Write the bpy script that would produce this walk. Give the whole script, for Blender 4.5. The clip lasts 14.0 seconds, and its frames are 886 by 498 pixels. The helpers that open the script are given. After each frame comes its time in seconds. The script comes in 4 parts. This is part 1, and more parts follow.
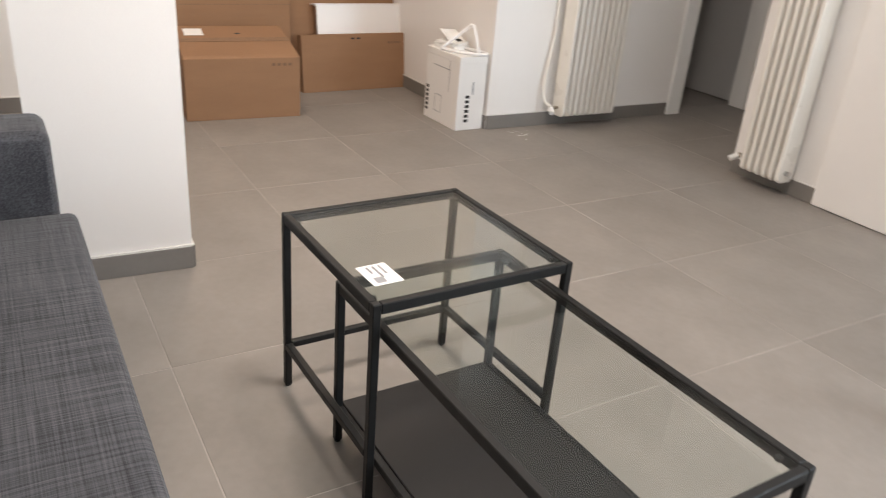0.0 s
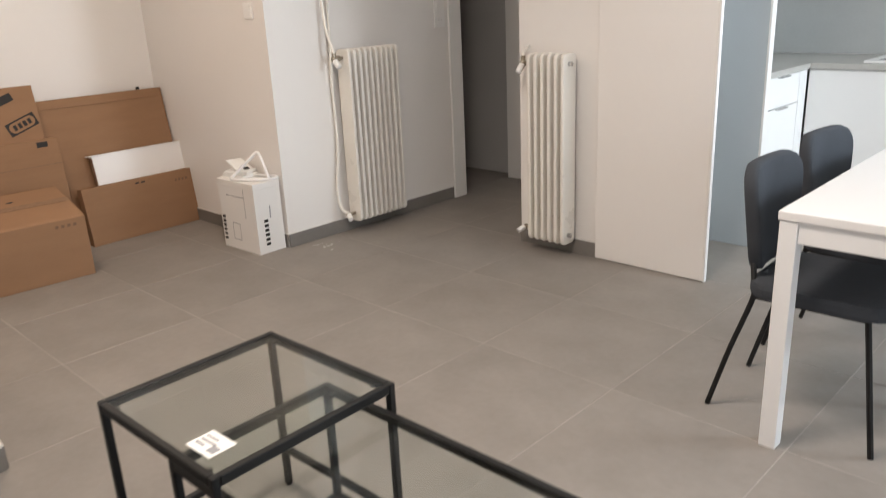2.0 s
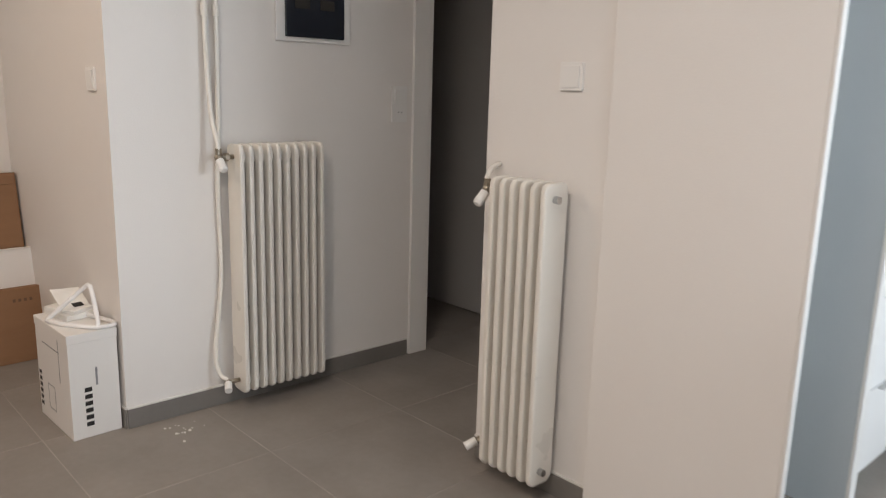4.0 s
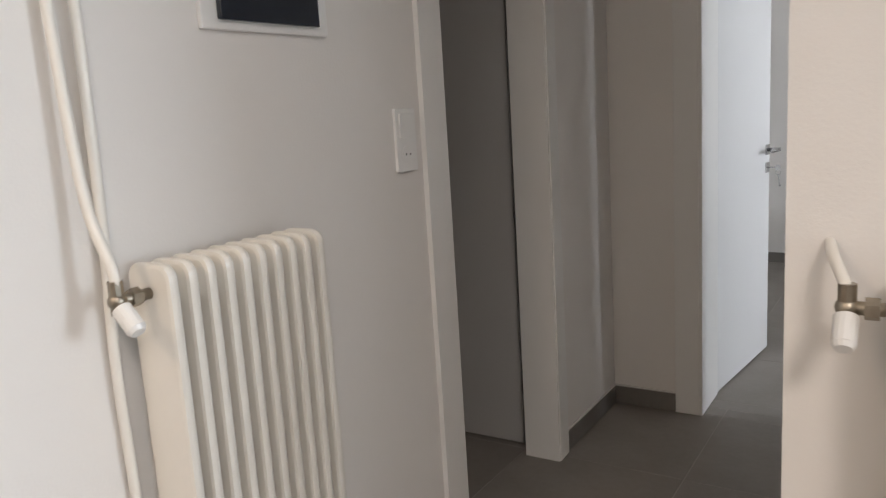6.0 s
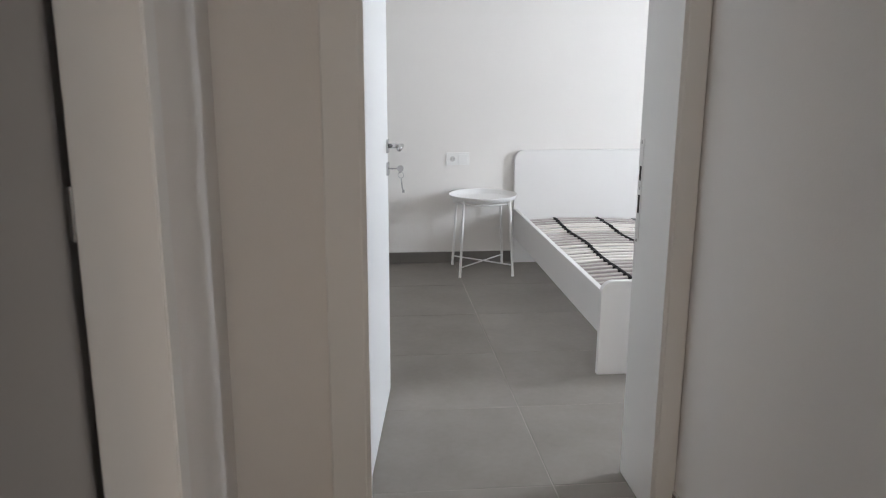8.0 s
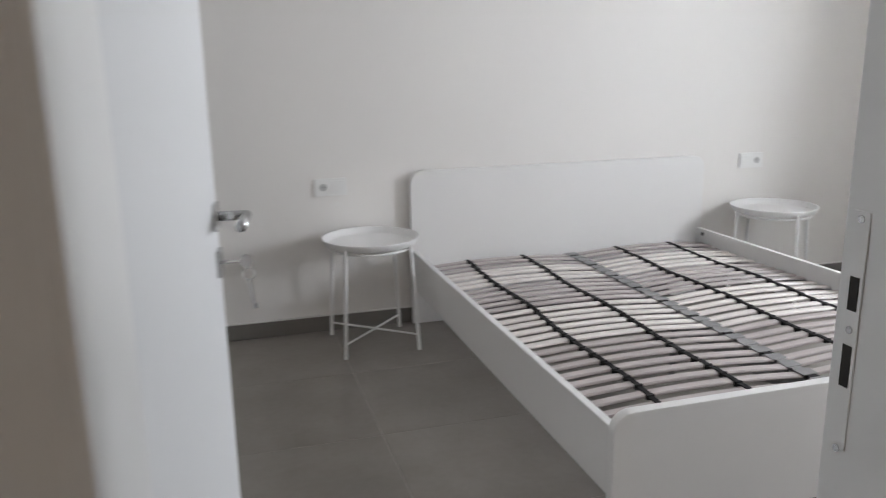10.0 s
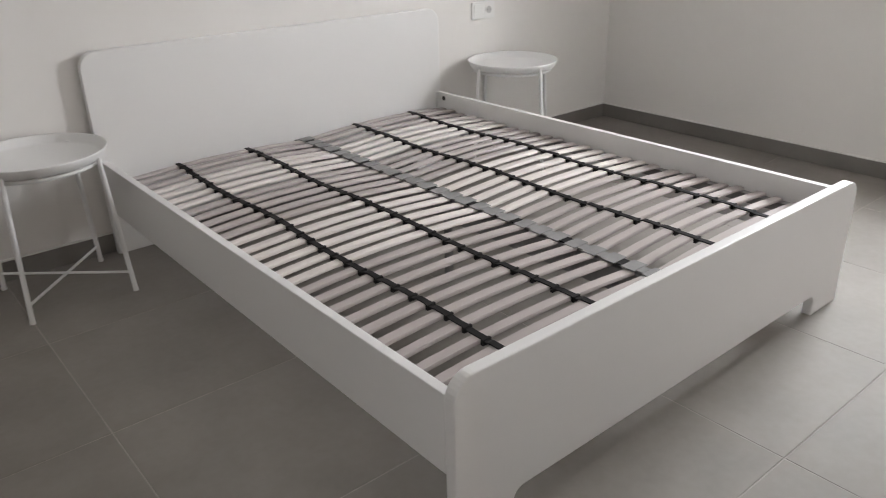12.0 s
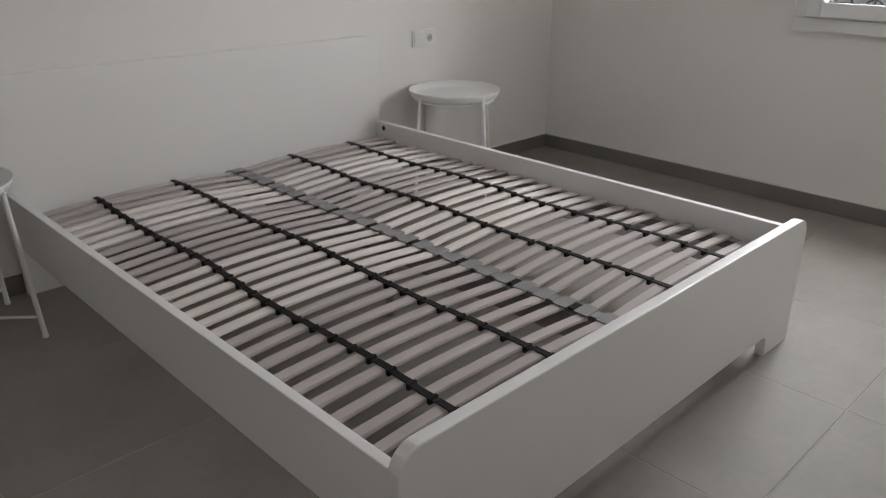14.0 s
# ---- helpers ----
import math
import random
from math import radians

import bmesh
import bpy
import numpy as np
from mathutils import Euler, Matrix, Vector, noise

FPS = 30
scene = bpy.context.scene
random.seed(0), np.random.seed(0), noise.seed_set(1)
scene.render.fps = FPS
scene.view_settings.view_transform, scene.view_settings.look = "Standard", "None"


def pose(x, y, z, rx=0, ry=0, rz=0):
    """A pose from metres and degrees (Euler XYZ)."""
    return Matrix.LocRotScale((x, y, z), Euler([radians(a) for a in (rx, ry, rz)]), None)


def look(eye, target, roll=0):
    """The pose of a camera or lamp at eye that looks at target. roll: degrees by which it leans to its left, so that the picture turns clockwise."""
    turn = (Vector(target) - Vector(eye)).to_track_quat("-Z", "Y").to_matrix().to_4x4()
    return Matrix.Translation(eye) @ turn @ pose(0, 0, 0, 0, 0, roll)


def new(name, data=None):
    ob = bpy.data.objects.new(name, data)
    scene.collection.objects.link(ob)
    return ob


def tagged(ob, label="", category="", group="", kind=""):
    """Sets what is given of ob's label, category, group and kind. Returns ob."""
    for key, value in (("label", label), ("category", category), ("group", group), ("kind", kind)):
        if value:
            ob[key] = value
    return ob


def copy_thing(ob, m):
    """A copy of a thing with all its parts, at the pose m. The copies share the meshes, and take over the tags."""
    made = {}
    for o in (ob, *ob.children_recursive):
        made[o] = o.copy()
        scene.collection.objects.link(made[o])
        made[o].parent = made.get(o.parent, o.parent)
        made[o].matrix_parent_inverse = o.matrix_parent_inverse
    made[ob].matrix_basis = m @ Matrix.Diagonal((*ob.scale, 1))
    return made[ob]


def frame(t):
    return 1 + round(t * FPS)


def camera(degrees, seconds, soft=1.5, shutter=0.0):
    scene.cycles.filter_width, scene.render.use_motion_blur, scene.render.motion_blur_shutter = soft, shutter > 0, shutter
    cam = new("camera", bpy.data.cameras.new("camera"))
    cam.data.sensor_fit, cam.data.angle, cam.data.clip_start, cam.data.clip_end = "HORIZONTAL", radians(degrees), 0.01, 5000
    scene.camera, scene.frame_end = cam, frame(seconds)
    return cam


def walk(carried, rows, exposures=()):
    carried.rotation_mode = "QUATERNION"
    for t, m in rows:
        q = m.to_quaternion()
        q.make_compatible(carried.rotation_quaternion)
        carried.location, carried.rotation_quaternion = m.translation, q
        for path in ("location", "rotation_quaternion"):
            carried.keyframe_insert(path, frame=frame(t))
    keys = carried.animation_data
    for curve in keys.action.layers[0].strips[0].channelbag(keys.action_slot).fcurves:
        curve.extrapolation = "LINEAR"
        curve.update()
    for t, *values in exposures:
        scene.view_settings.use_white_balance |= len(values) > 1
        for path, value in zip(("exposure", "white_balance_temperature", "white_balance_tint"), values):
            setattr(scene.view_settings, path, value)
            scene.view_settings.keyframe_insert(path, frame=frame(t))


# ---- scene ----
cam = camera(60.2, 14.0, soft=1.0, shutter=0.3)
PATH = [
    (0, (3.607, -2.396, 1.201), (2.062, -1.447, 0.358), 4.8),
    (0.5, (3.680, -2.514, 1.232), (2.302, -1.357, 0.359), 1.3),
    (1, (3.721, -2.567, 1.246), (2.426, -1.433, 0.227), -1.7),
    (1.5, (3.723, -2.562, 1.288), (2.384, -1.332, 0.455), -1.9),
    (2, (3.682, -2.410, 1.344), (2.349, -1.057, 0.716), -2.7),
    (2.5, (3.621, -2.168, 1.368), (2.240, -0.797, 0.906), -1.0),
    (2.7, (3.544, -2.093, 1.363), (2.136, -0.735, 0.942), 0.4),
    (3.2, (3.401, -1.723, 1.348), (2.002, -0.349, 0.925), 1.2),
    (3.7, (3.141, -1.219, 1.337), (1.728, 0.130, 0.913), 1.5),
    (4.3, (2.621, -0.843, 1.306), (1.163, 0.460, 0.902), 1.6),
    (5, (2.018, -0.607, 1.287), (0.515, 0.653, 0.896), 1.4),
    (5.5, (1.656, -0.518, 1.296), (0.268, 0.858, 0.870), -0.5),
    (5.8, (1.390, -0.438, 1.310), (0.240, 1.157, 0.942), -2.6),
    (6, (1.269, -0.379, 1.301), (0.205, 1.278, 0.950), -3.6),
    (6.5, (0.984, -0.185, 1.295), (0.207, 1.640, 1.039), -1.8),
    (7, (0.741, 0.048, 1.290), (0.421, 1.986, 0.916), -0.4),
    (7.5, (0.592, 0.323, 1.280), (0.576, 2.274, 0.840), -0.6),
    (7.7, (0.535, 0.468, 1.298), (0.638, 2.415, 0.852), 0.3),
    (9.8, (0.585, 2.058, 1.301), (0.963, 3.970, 0.849), -0.4),
    (10, (0.612, 2.209, 1.285), (1.161, 4.075, 0.822), -0.9),
    (10.1, (0.647, 2.283, 1.278), (1.248, 4.131, 0.806), -1.1),
    (10.5, (0.714, 2.531, 1.267), (1.440, 4.324, 0.757), -0.8),
    (11, (0.727, 2.737, 1.260), (1.658, 4.401, 0.659), -0.9),
    (11.5, (0.728, 2.816, 1.251), (1.765, 4.364, 0.522), -1.8),
    (12, (0.748, 2.868, 1.245), (1.904, 4.278, 0.422), -1.5),
    (12.5, (0.767, 2.899, 1.249), (2.039, 4.214, 0.441), -1.3),
    (13, (0.776, 2.911, 1.269), (2.108, 4.218, 0.550), -0.7),
    (13.5, (0.773, 2.918, 1.269), (2.115, 4.235, 0.586), -0.7),
    (14, (0.843, 2.990, 1.235), (2.134, 4.312, 0.468), 0.2),
]
# stops, kelvin and tint by which the film's camera adapts on the way
LOOK = [(0, 0.60, 6550, 13), (1.5, 0.64, 6700, 14), (2.5, 0.08, 6700, 13), (5, 0.14, 6600, 14), (6, 0.42, 6550, 13), (7, 0.82, 6350, 12), (7.7, 0.88, 6350, 12),
        (9.8, 0.36, 6550, 13), (10, 0.36, 6500, 13), (10.5, 0.44, 6600, 13), (11, 0.45, 6750, 13), (12, 0.30, 6850, 14), (12.5, -0.04, 6900, 14), (13, -0.24, 6850, 14), (13.5, -0.32, 6850, 14), (14, -0.34, 6900, 14)]
walk(cam, [(t, look(eye, target, roll)) for t, eye, target, roll in PATH], LOOK)

# ---- world and light ----
world = bpy.data.worlds.new("sky")
scene.world = world
world.use_nodes = True
wn = world.node_tree.nodes
sky = wn.new("ShaderNodeTexSky")
sky.sky_type, sky.sun_disc = "NISHITA", False
sky.sun_elevation, sky.sun_rotation = radians(48), radians(200)
wn["Background"].inputs["Strength"].default_value = 0.12
world.node_tree.links.new(sky.outputs["Color"], wn["Background"].inputs["Color"])


def lamp(name, kind, m, energy, color, **more):
    data = bpy.data.lights.new(name, kind)
    data.energy, data.color = energy, color
    if kind == "AREA":
        data.shape, data.size, data.size_y = "RECTANGLE", more["w"], more["h"]
    if kind == "SUN":
        data.angle = radians(0.5)
    ob = new(name, data)
    ob.matrix_world = m
    return ob


lamp("sun", "SUN", look((0, 0, 8), (-3.0, 8.0, 0)), 2.5, (1, 0.95, 0.88))
# daylight in the openings: bedroom window, balcony door, kitchen window
lamp("bedroom_daylight", "AREA", look((4.83, 4.01, 1.50), (0, 4.15, 1.7)), 82, (0.87, 0.94, 1.0), w=0.78, h=1.15)
lamp("bedroom_skylight", "AREA", look((5.30, 4.02, 2.59), (3.75, 4.1, 0.5)), 48, (0.82, 0.91, 1.0), w=1.0, h=1.0)
lamp("balcony_daylight", "AREA", look((5.38, -0.95, 1.2), (0, -0.95, 1.0)), 24, (0.80, 0.91, 1.0), w=1.8, h=2.0)
lamp("kitchen_daylight", "AREA", look((5.38, 1.45, 1.5), (0, 1.45, 1.1)), 84, (0.78, 0.91, 1.0), w=0.9, h=1.1)
# ceiling lamps of the living room
lamp("niche_lamp", "AREA", look((0.1, -1.5, 2.62), (0.1, -1.5, 0)), 16, (1.0, 0.80, 0.60), w=0.4, h=0.4)
lamp("room_lamp", "AREA", look((2.4, -1.35, 2.62), (2.4, -1.35, 0)), 40, (1.0, 0.90, 0.80), w=0.6, h=0.6)


# ---- materials ----
def material(name, color, rough=0.5, metal=0.0, vary=0.08, scale=3.0, fine=60.0, bump=0.0, bump_scale=80.0,
             per_object=0.0, spec=0.5, coat=0.0, stretch=(1, 1, 1), tint=None, grain=0.3):
    m = bpy.data.materials.new(name)
    m.use_nodes = True
    t = m.node_tree
    b = t.nodes["Principled BSDF"]
    b.inputs["Roughness"].default_value, b.inputs["Metallic"].default_value = rough, metal
    b.inputs["Specular IOR Level"].default_value = spec
    b.inputs["Coat Weight"].default_value = coat
    geo = t.nodes.new("ShaderNodeTexCoord")
    mp = t.nodes.new("ShaderNodeMapping")
    mp.inputs["Scale"].default_value = stretch
    t.links.new(geo.outputs["Object"], mp.inputs["Vector"])
    big, small = t.nodes.new("ShaderNodeTexNoise"), t.nodes.new("ShaderNodeTexNoise")
    big.inputs["Scale"].default_value, small.inputs["Scale"].default_value = scale, fine
    big.inputs["Detail"].default_value, small.inputs["Detail"].default_value = 4, 3
    for n in (big, small):
        t.links.new(mp.outputs["Vector"], n.inputs["Vector"])
    mix = t.nodes.new("ShaderNodeMix")
    mix.data_type = "RGBA"
    dark = tint or tuple(c * (1 - vary * 2.2) for c in color)
    light = tuple(min(1, c * (1 + vary)) for c in color)
    mix.inputs["A"].default_value, mix.inputs["B"].default_value = (*dark, 1), (*light, 1)
    add = t.nodes.new("ShaderNodeMath")
    add.operation = "MULTIPLY_ADD"
    add.inputs[1].default_value = grain
    t.links.new(small.outputs["Fac"], add.inputs[0])
    half = t.nodes.new("ShaderNodeMath")
    half.operation = "MULTIPLY_ADD"
    half.inputs[1].default_value, half.inputs[2].default_value = 1.2 - grain, 0.05 - grain / 2
    t.links.new(big.outputs["Fac"], half.inputs[0])
    t.links.new(half.outputs[0], add.inputs[2])
    last = add.outputs[0]
    if per_object:
        info, ma = t.nodes.new("ShaderNodeObjectInfo"), t.nodes.new("ShaderNodeMath")
        ma.operation, ma.inputs[1].default_value = "MULTIPLY_ADD", per_object
        t.links.new(info.outputs["Random"], ma.inputs[0])
        t.links.new(last, ma.inputs[2])
        last = ma.outputs[0]
        off = t.nodes.new("ShaderNodeVectorMath")
        off.operation = "MULTIPLY_ADD"
        t.links.new(info.outputs["Random"], off.inputs[0])
        off.inputs[1].default_value = (37, 91, 53)
        t.links.new(mp.outputs["Vector"], off.inputs[2])
        for n in (big, small):
            t.links.new(off.outputs[0], n.inputs["Vector"])
    t.links.new(last, mix.inputs["Factor"])
    t.links.new(mix.outputs["Result"], b.inputs["Base Color"])
    rg = t.nodes.new("ShaderNodeMath")
    rg.operation = "MULTIPLY_ADD"
    rg.inputs[1].default_value, rg.inputs[2].default_value = 0.18 * min(1, rough * 1.4), rough - 0.08 * min(1, rough * 1.4)
    t.links.new(big.outputs["Fac"], rg.inputs[0])
    t.links.new(rg.outputs[0], b.inputs["Roughness"])
    if bump:
        bn, bp = t.nodes.new("ShaderNodeTexNoise"), t.nodes.new("ShaderNodeBump")
        bn.inputs["Scale"].default_value = bump_scale
        bn.inputs["Detail"].default_value = 3
        bp.inputs["Strength"].default_value, bp.inputs["Distance"].default_value = bump, 0.004
        t.links.new(mp.outputs["Vector"], bn.inputs["Vector"])
        t.links.new(bn.outputs["Fac"], bp.inputs["Height"])
        t.links.new(bp.outputs["Normal"], b.inputs["Normal"])
    return m


def woven(name, dark, light, thread=420.0, slub=9.0):
    """Coarse cloth: uneven threads that run both ways, with longer and lighter slubs."""
    m = bpy.data.materials.new(name)
    m.use_nodes = True
    t = m.node_tree
    b = t.nodes["Principled BSDF"]
    b.inputs["Roughness"].default_value, b.inputs["Specular IOR Level"].default_value = 0.95, 0.1
    b.inputs["Sheen Weight"].default_value = 0.15
    co = t.nodes.new("ShaderNodeTexCoord")
    ways = []
    for sc in ((slub, thread, thread), (thread, slub, slub)):
        mp, n = t.nodes.new("ShaderNodeMapping"), t.nodes.new("ShaderNodeTexNoise")
        mp.inputs["Scale"].default_value = sc
        n.inputs["Scale"].default_value, n.inputs["Detail"].default_value = 0.62, 2.5
        t.links.new(co.outputs["Object"], mp.inputs["Vector"])
        t.links.new(mp.outputs["Vector"], n.inputs["Vector"])
        ways.append(n)
    add = t.nodes.new("ShaderNodeMath")
    t.links.new(ways[0].outputs["Fac"], add.inputs[0])
    t.links.new(ways[1].outputs["Fac"], add.inputs[1])
    ramp = t.nodes.new("ShaderNodeMapRange")
    ramp.inputs["From Min"].default_value, ramp.inputs["From Max"].default_value = 0.72, 1.30
    t.links.new(add.outputs[0], ramp.inputs["Value"])
    mix = t.nodes.new("ShaderNodeMix")
    mix.data_type = "RGBA"
    mix.inputs["A"].default_value, mix.inputs["B"].default_value = (*dark, 1), (*light, 1)
    t.links.new(ramp.outputs["Result"], mix.inputs["Factor"])
    t.links.new(mix.outputs["Result"], b.inputs["Base Color"])
    bp = t.nodes.new("ShaderNodeBump")
    bp.inputs["Strength"].default_value, bp.inputs["Distance"].default_value = 0.5, 0.003
    t.links.new(add.outputs[0], bp.inputs["Height"])
    t.links.new(bp.outputs["Normal"], b.inputs["Normal"])
    return m


def glass(name, color=(0.93, 0.97, 0.96), rough=0.015):
    """A thin clear pane: it lets light straight through and mirrors more towards its edges."""
    m = bpy.data.materials.new(name)
    m.use_nodes = True
    t = m.node_tree
    t.nodes.remove(t.nodes["Principled BSDF"])
    clear, shine, mix, edge, power, scaled = (t.nodes.new("ShaderNode" + n) for n in ("BsdfTransparent", "BsdfGlossy", "MixShader", "LayerWeight", "Math", "Math"))
    clear.inputs["Color"].default_value = (*color, 1)
    shine.inputs["Roughness"].default_value = rough
    edge.inputs["Blend"].default_value = 0.5
    power.operation, power.inputs[1].default_value = "POWER", 5.0
    scaled.operation, scaled.inputs[1].default_value, scaled.inputs[2].default_value = "MULTIPLY_ADD", 0.9, 0.035
    t.links.new(edge.outputs["Facing"], power.inputs[0])
    t.links.new(power.outputs[0], scaled.inputs[0])
    t.links.new(scaled.outputs[0], mix.inputs[0])
    t.links.new(clear.outputs[0], mix.inputs[1])
    t.links.new(shine.outputs[0], mix.inputs[2])
    t.links.new(mix.outputs[0], t.nodes["Material Output"].inputs["Surface"])
    return m


PAINT = material("white wall paint", (0.80, 0.772, 0.742), 0.62, vary=0.015, scale=1.2, fine=25, bump=0.10, bump_scale=160, spec=0.3)
CEIL = material("ceiling paint", (0.82, 0.81, 0.79), 0.7, vary=0.012, scale=1.0, bump=0.015, bump_scale=140)
TILE = material("grey porcelain tile", (0.268, 0.242, 0.219), 0.58, spec=0.35, vary=0.15, scale=4.5, fine=38, bump=0.03, bump_scale=220, per_object=0.14)
GROUT = material("pale grout", (0.43, 0.39, 0.35), 0.85, vary=0.30, scale=2.2, fine=40)
SKIRT = material("grey skirting tile", (0.20, 0.185, 0.170), 0.4, vary=0.12, scale=4, fine=60, per_object=0.15)
CAULK = material("white skirting joint", (0.70, 0.68, 0.65), 0.7, vary=0.03)
GLOSS = material("white lacquered trim", (0.80, 0.79, 0.77), 0.34, vary=0.012, scale=2, fine=40, bump=0.02, bump_scale=60)
LEAF = material("white laminate door", (0.74, 0.74, 0.74), 0.42, vary=0.02, scale=2, fine=50)
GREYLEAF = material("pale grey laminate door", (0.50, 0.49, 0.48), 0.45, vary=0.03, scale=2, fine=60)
ENAMEL = material("cream white radiator enamel", (0.80, 0.77, 0.71), 0.28, vary=0.03, scale=6, fine=40, bump=0.03, bump_scale=40, coat=0.2)
PLASTIC = material("white plastic", (0.82, 0.81, 0.79), 0.3, vary=0.01)
BRASS = material("dull nickel brass", (0.42, 0.37, 0.30), 0.38, 1.0, vary=0.2, scale=30)
CHROME = material("brushed steel", (0.55, 0.55, 0.55), 0.25, 1.0, vary=0.08, scale=20)
BLACKMETAL = material("black powder-coated steel", (0.011, 0.011, 0.011), 0.48, vary=0.2, scale=8, fine=120, spec=0.3)
SHELF = material("black-brown board", (0.017, 0.016, 0.016), 0.42, spec=0.3, vary=0.06, scale=2, fine=14, stretch=(1, 3, 3))
FABRIC = woven("dark grey woven fabric", (0.030, 0.031, 0.036), (0.100, 0.102, 0.112))
CHAIRFABRIC = material("slate grey chair fabric", (0.060, 0.066, 0.076), 0.92, vary=0.18, scale=8, fine=300, bump=0.4, bump_scale=500, spec=0.15)
CARTON = material("brown corrugated cardboard", (0.300, 0.172, 0.098), 0.85, vary=0.08, scale=3, fine=50, bump=0.12, bump_scale=60, stretch=(1, 1, 5), spec=0.2)
CARTONEDGE = material("cut cardboard edge", (0.26, 0.155, 0.09), 0.9, vary=0.2, scale=60, fine=200)
INK = material("black print", (0.02, 0.018, 0.016), 0.7, vary=0.1)
FADED = material("faded brown print", (0.17, 0.10, 0.06), 0.8, vary=0.1)
WHITECARD = material("white coated carton", (0.78, 0.76, 0.73), 0.45, vary=0.02, scale=4)
FOIL = material("white foil furniture board", (0.80, 0.785, 0.77), 0.38, vary=0.012, scale=1.5, fine=60, bump=0.02, bump_scale=200)
STEELWHITE = material("white powder-coated steel", (0.82, 0.81, 0.80), 0.35, vary=0.015, scale=6)
SLATLIGHT = material("cream birch slat", (0.73, 0.665, 0.63), 0.42, vary=0.06, scale=5, fine=60, per_object=0.25, stretch=(0.3, 3, 3))
SLATGREY = material("greyed birch slat", (0.45, 0.395, 0.38), 0.42, vary=0.08, scale=5, fine=60, per_object=0.3, stretch=(0.3, 3, 3))
STRAP = material("black rubber strap", (0.014, 0.012, 0.012), 0.75, vary=0.1, spec=0.2)
GREYPLASTIC = material("grey galvanised strip", (0.27, 0.262, 0.258), 0.5, 0.0, vary=0.2, scale=14)
KITCHENWHITE = material("white kitchen front", (0.80, 0.80, 0.79), 0.35, vary=0.01)
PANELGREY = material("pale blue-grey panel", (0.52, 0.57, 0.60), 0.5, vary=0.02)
WORKTOP = material("light grey worktop", (0.46, 0.45, 0.42), 0.4, vary=0.1, scale=8, fine=120)
SPLASH = material("grey splashback", (0.40, 0.41, 0.40), 0.4, vary=0.06, scale=5, fine=80)
NAVY = material("dark tinted cover", (0.012, 0.016, 0.026), 0.16, vary=0.1, coat=0.5)
# white plastic as it looks in shade, for the socket wells
SHADEGREY = material("shaded plastic", (0.50, 0.49, 0.48), 0.5, vary=0.02)
DARK = material("dark recess", (0.03, 0.026, 0.022), 0.8, vary=0.1)
PAPER = material("white printed paper", (0.82, 0.81, 0.78), 0.7, vary=0.04, scale=30)
GREYPRINT = material("grey print", (0.30, 0.30, 0.31), 0.7, vary=0.2, scale=40)
ALU = material("white window profile", (0.82, 0.82, 0.82), 0.35, vary=0.01)
IRON = material("weathered dark iron", (0.05, 0.05, 0.055), 0.6, vary=0.2)
FACADE = material("pale plaster facade", (0.72, 0.70, 0.66), 0.8, vary=0.08, scale=1.5, bump=0.1)
ASPHALT = material("asphalt", (0.05, 0.05, 0.05), 0.9, vary=0.2, scale=2)
CLEAR = glass("clear table glass", (0.96, 0.985, 0.975))
PANE = glass("window glass", (0.97, 0.98, 0.98))


# ---- mesh helpers ----
def part(name, bm, mat, parent=None, label="", smooth=False, keep=False):
    me = bpy.data.meshes.new(name)
    bm.normal_update()
    bm.to_mesh(me)
    if not keep:
        bm.free()
    me.materials.append(mat)
    if smooth:
        for p in me.polygons:
            p.use_smooth = True
    ob = new(name, me)
    if parent:
        ob.parent = parent
    if label:
        ob["label"] = label
    return ob


def empty(name, label, category, m=None, group="", kind=""):
    e = new(name)
    e.empty_display_size = 0.1
    if m is not None:
        e.matrix_world = m
    return tagged(e, label, category, group, kind)


def box(x0, x1, y0, y1, z0, z1, bevel=0.0, seg=2, bm=None):
    b = bmesh.new()
    bmesh.ops.create_cube(b, size=1.0, matrix=Matrix.Translation(((x0 + x1) / 2, (y0 + y1) / 2, (z0 + z1) / 2)) @ Matrix.Diagonal((x1 - x0, y1 - y0, z1 - z0, 1)))
    if bevel:
        bmesh.ops.bevel(b, geom=list(b.edges), offset=bevel, segments=seg, profile=0.6, affect="EDGES")
    return merge(bm, b)


def merge(bm, b):
    if bm is None:
        return b
    me = bpy.data.meshes.new("tmp")
    b.to_mesh(me)
    b.free()
    bm.from_mesh(me)
    bpy.data.meshes.remove(me)
    return bm


def moved(b, m):
    bmesh.ops.transform(b, matrix=m, verts=list(b.verts))
    return b


def rod(p, q, r, seg=12, bm=None, r2=None):
    p, q = Vector(p), Vector(q)
    b = bmesh.new()
    turn = (q - p).to_track_quat("Z", "Y").to_matrix().to_4x4()
    bmesh.ops.create_cone(b, cap_ends=True, segments=seg, radius1=r, radius2=r if r2 is None else r2, depth=(q - p).length,
                          matrix=Matrix.Translation((p + q) / 2) @ turn)
    return merge(bm, b)


def ball(c, r, sx=1, sy=1, sz=1, bm=None):
    b = bmesh.new()
    bmesh.ops.create_uvsphere(b, u_segments=12, v_segments=8, radius=r, matrix=Matrix.Translation(c) @ Matrix.Diagonal((sx, sy, sz, 1)))
    return merge(bm, b)


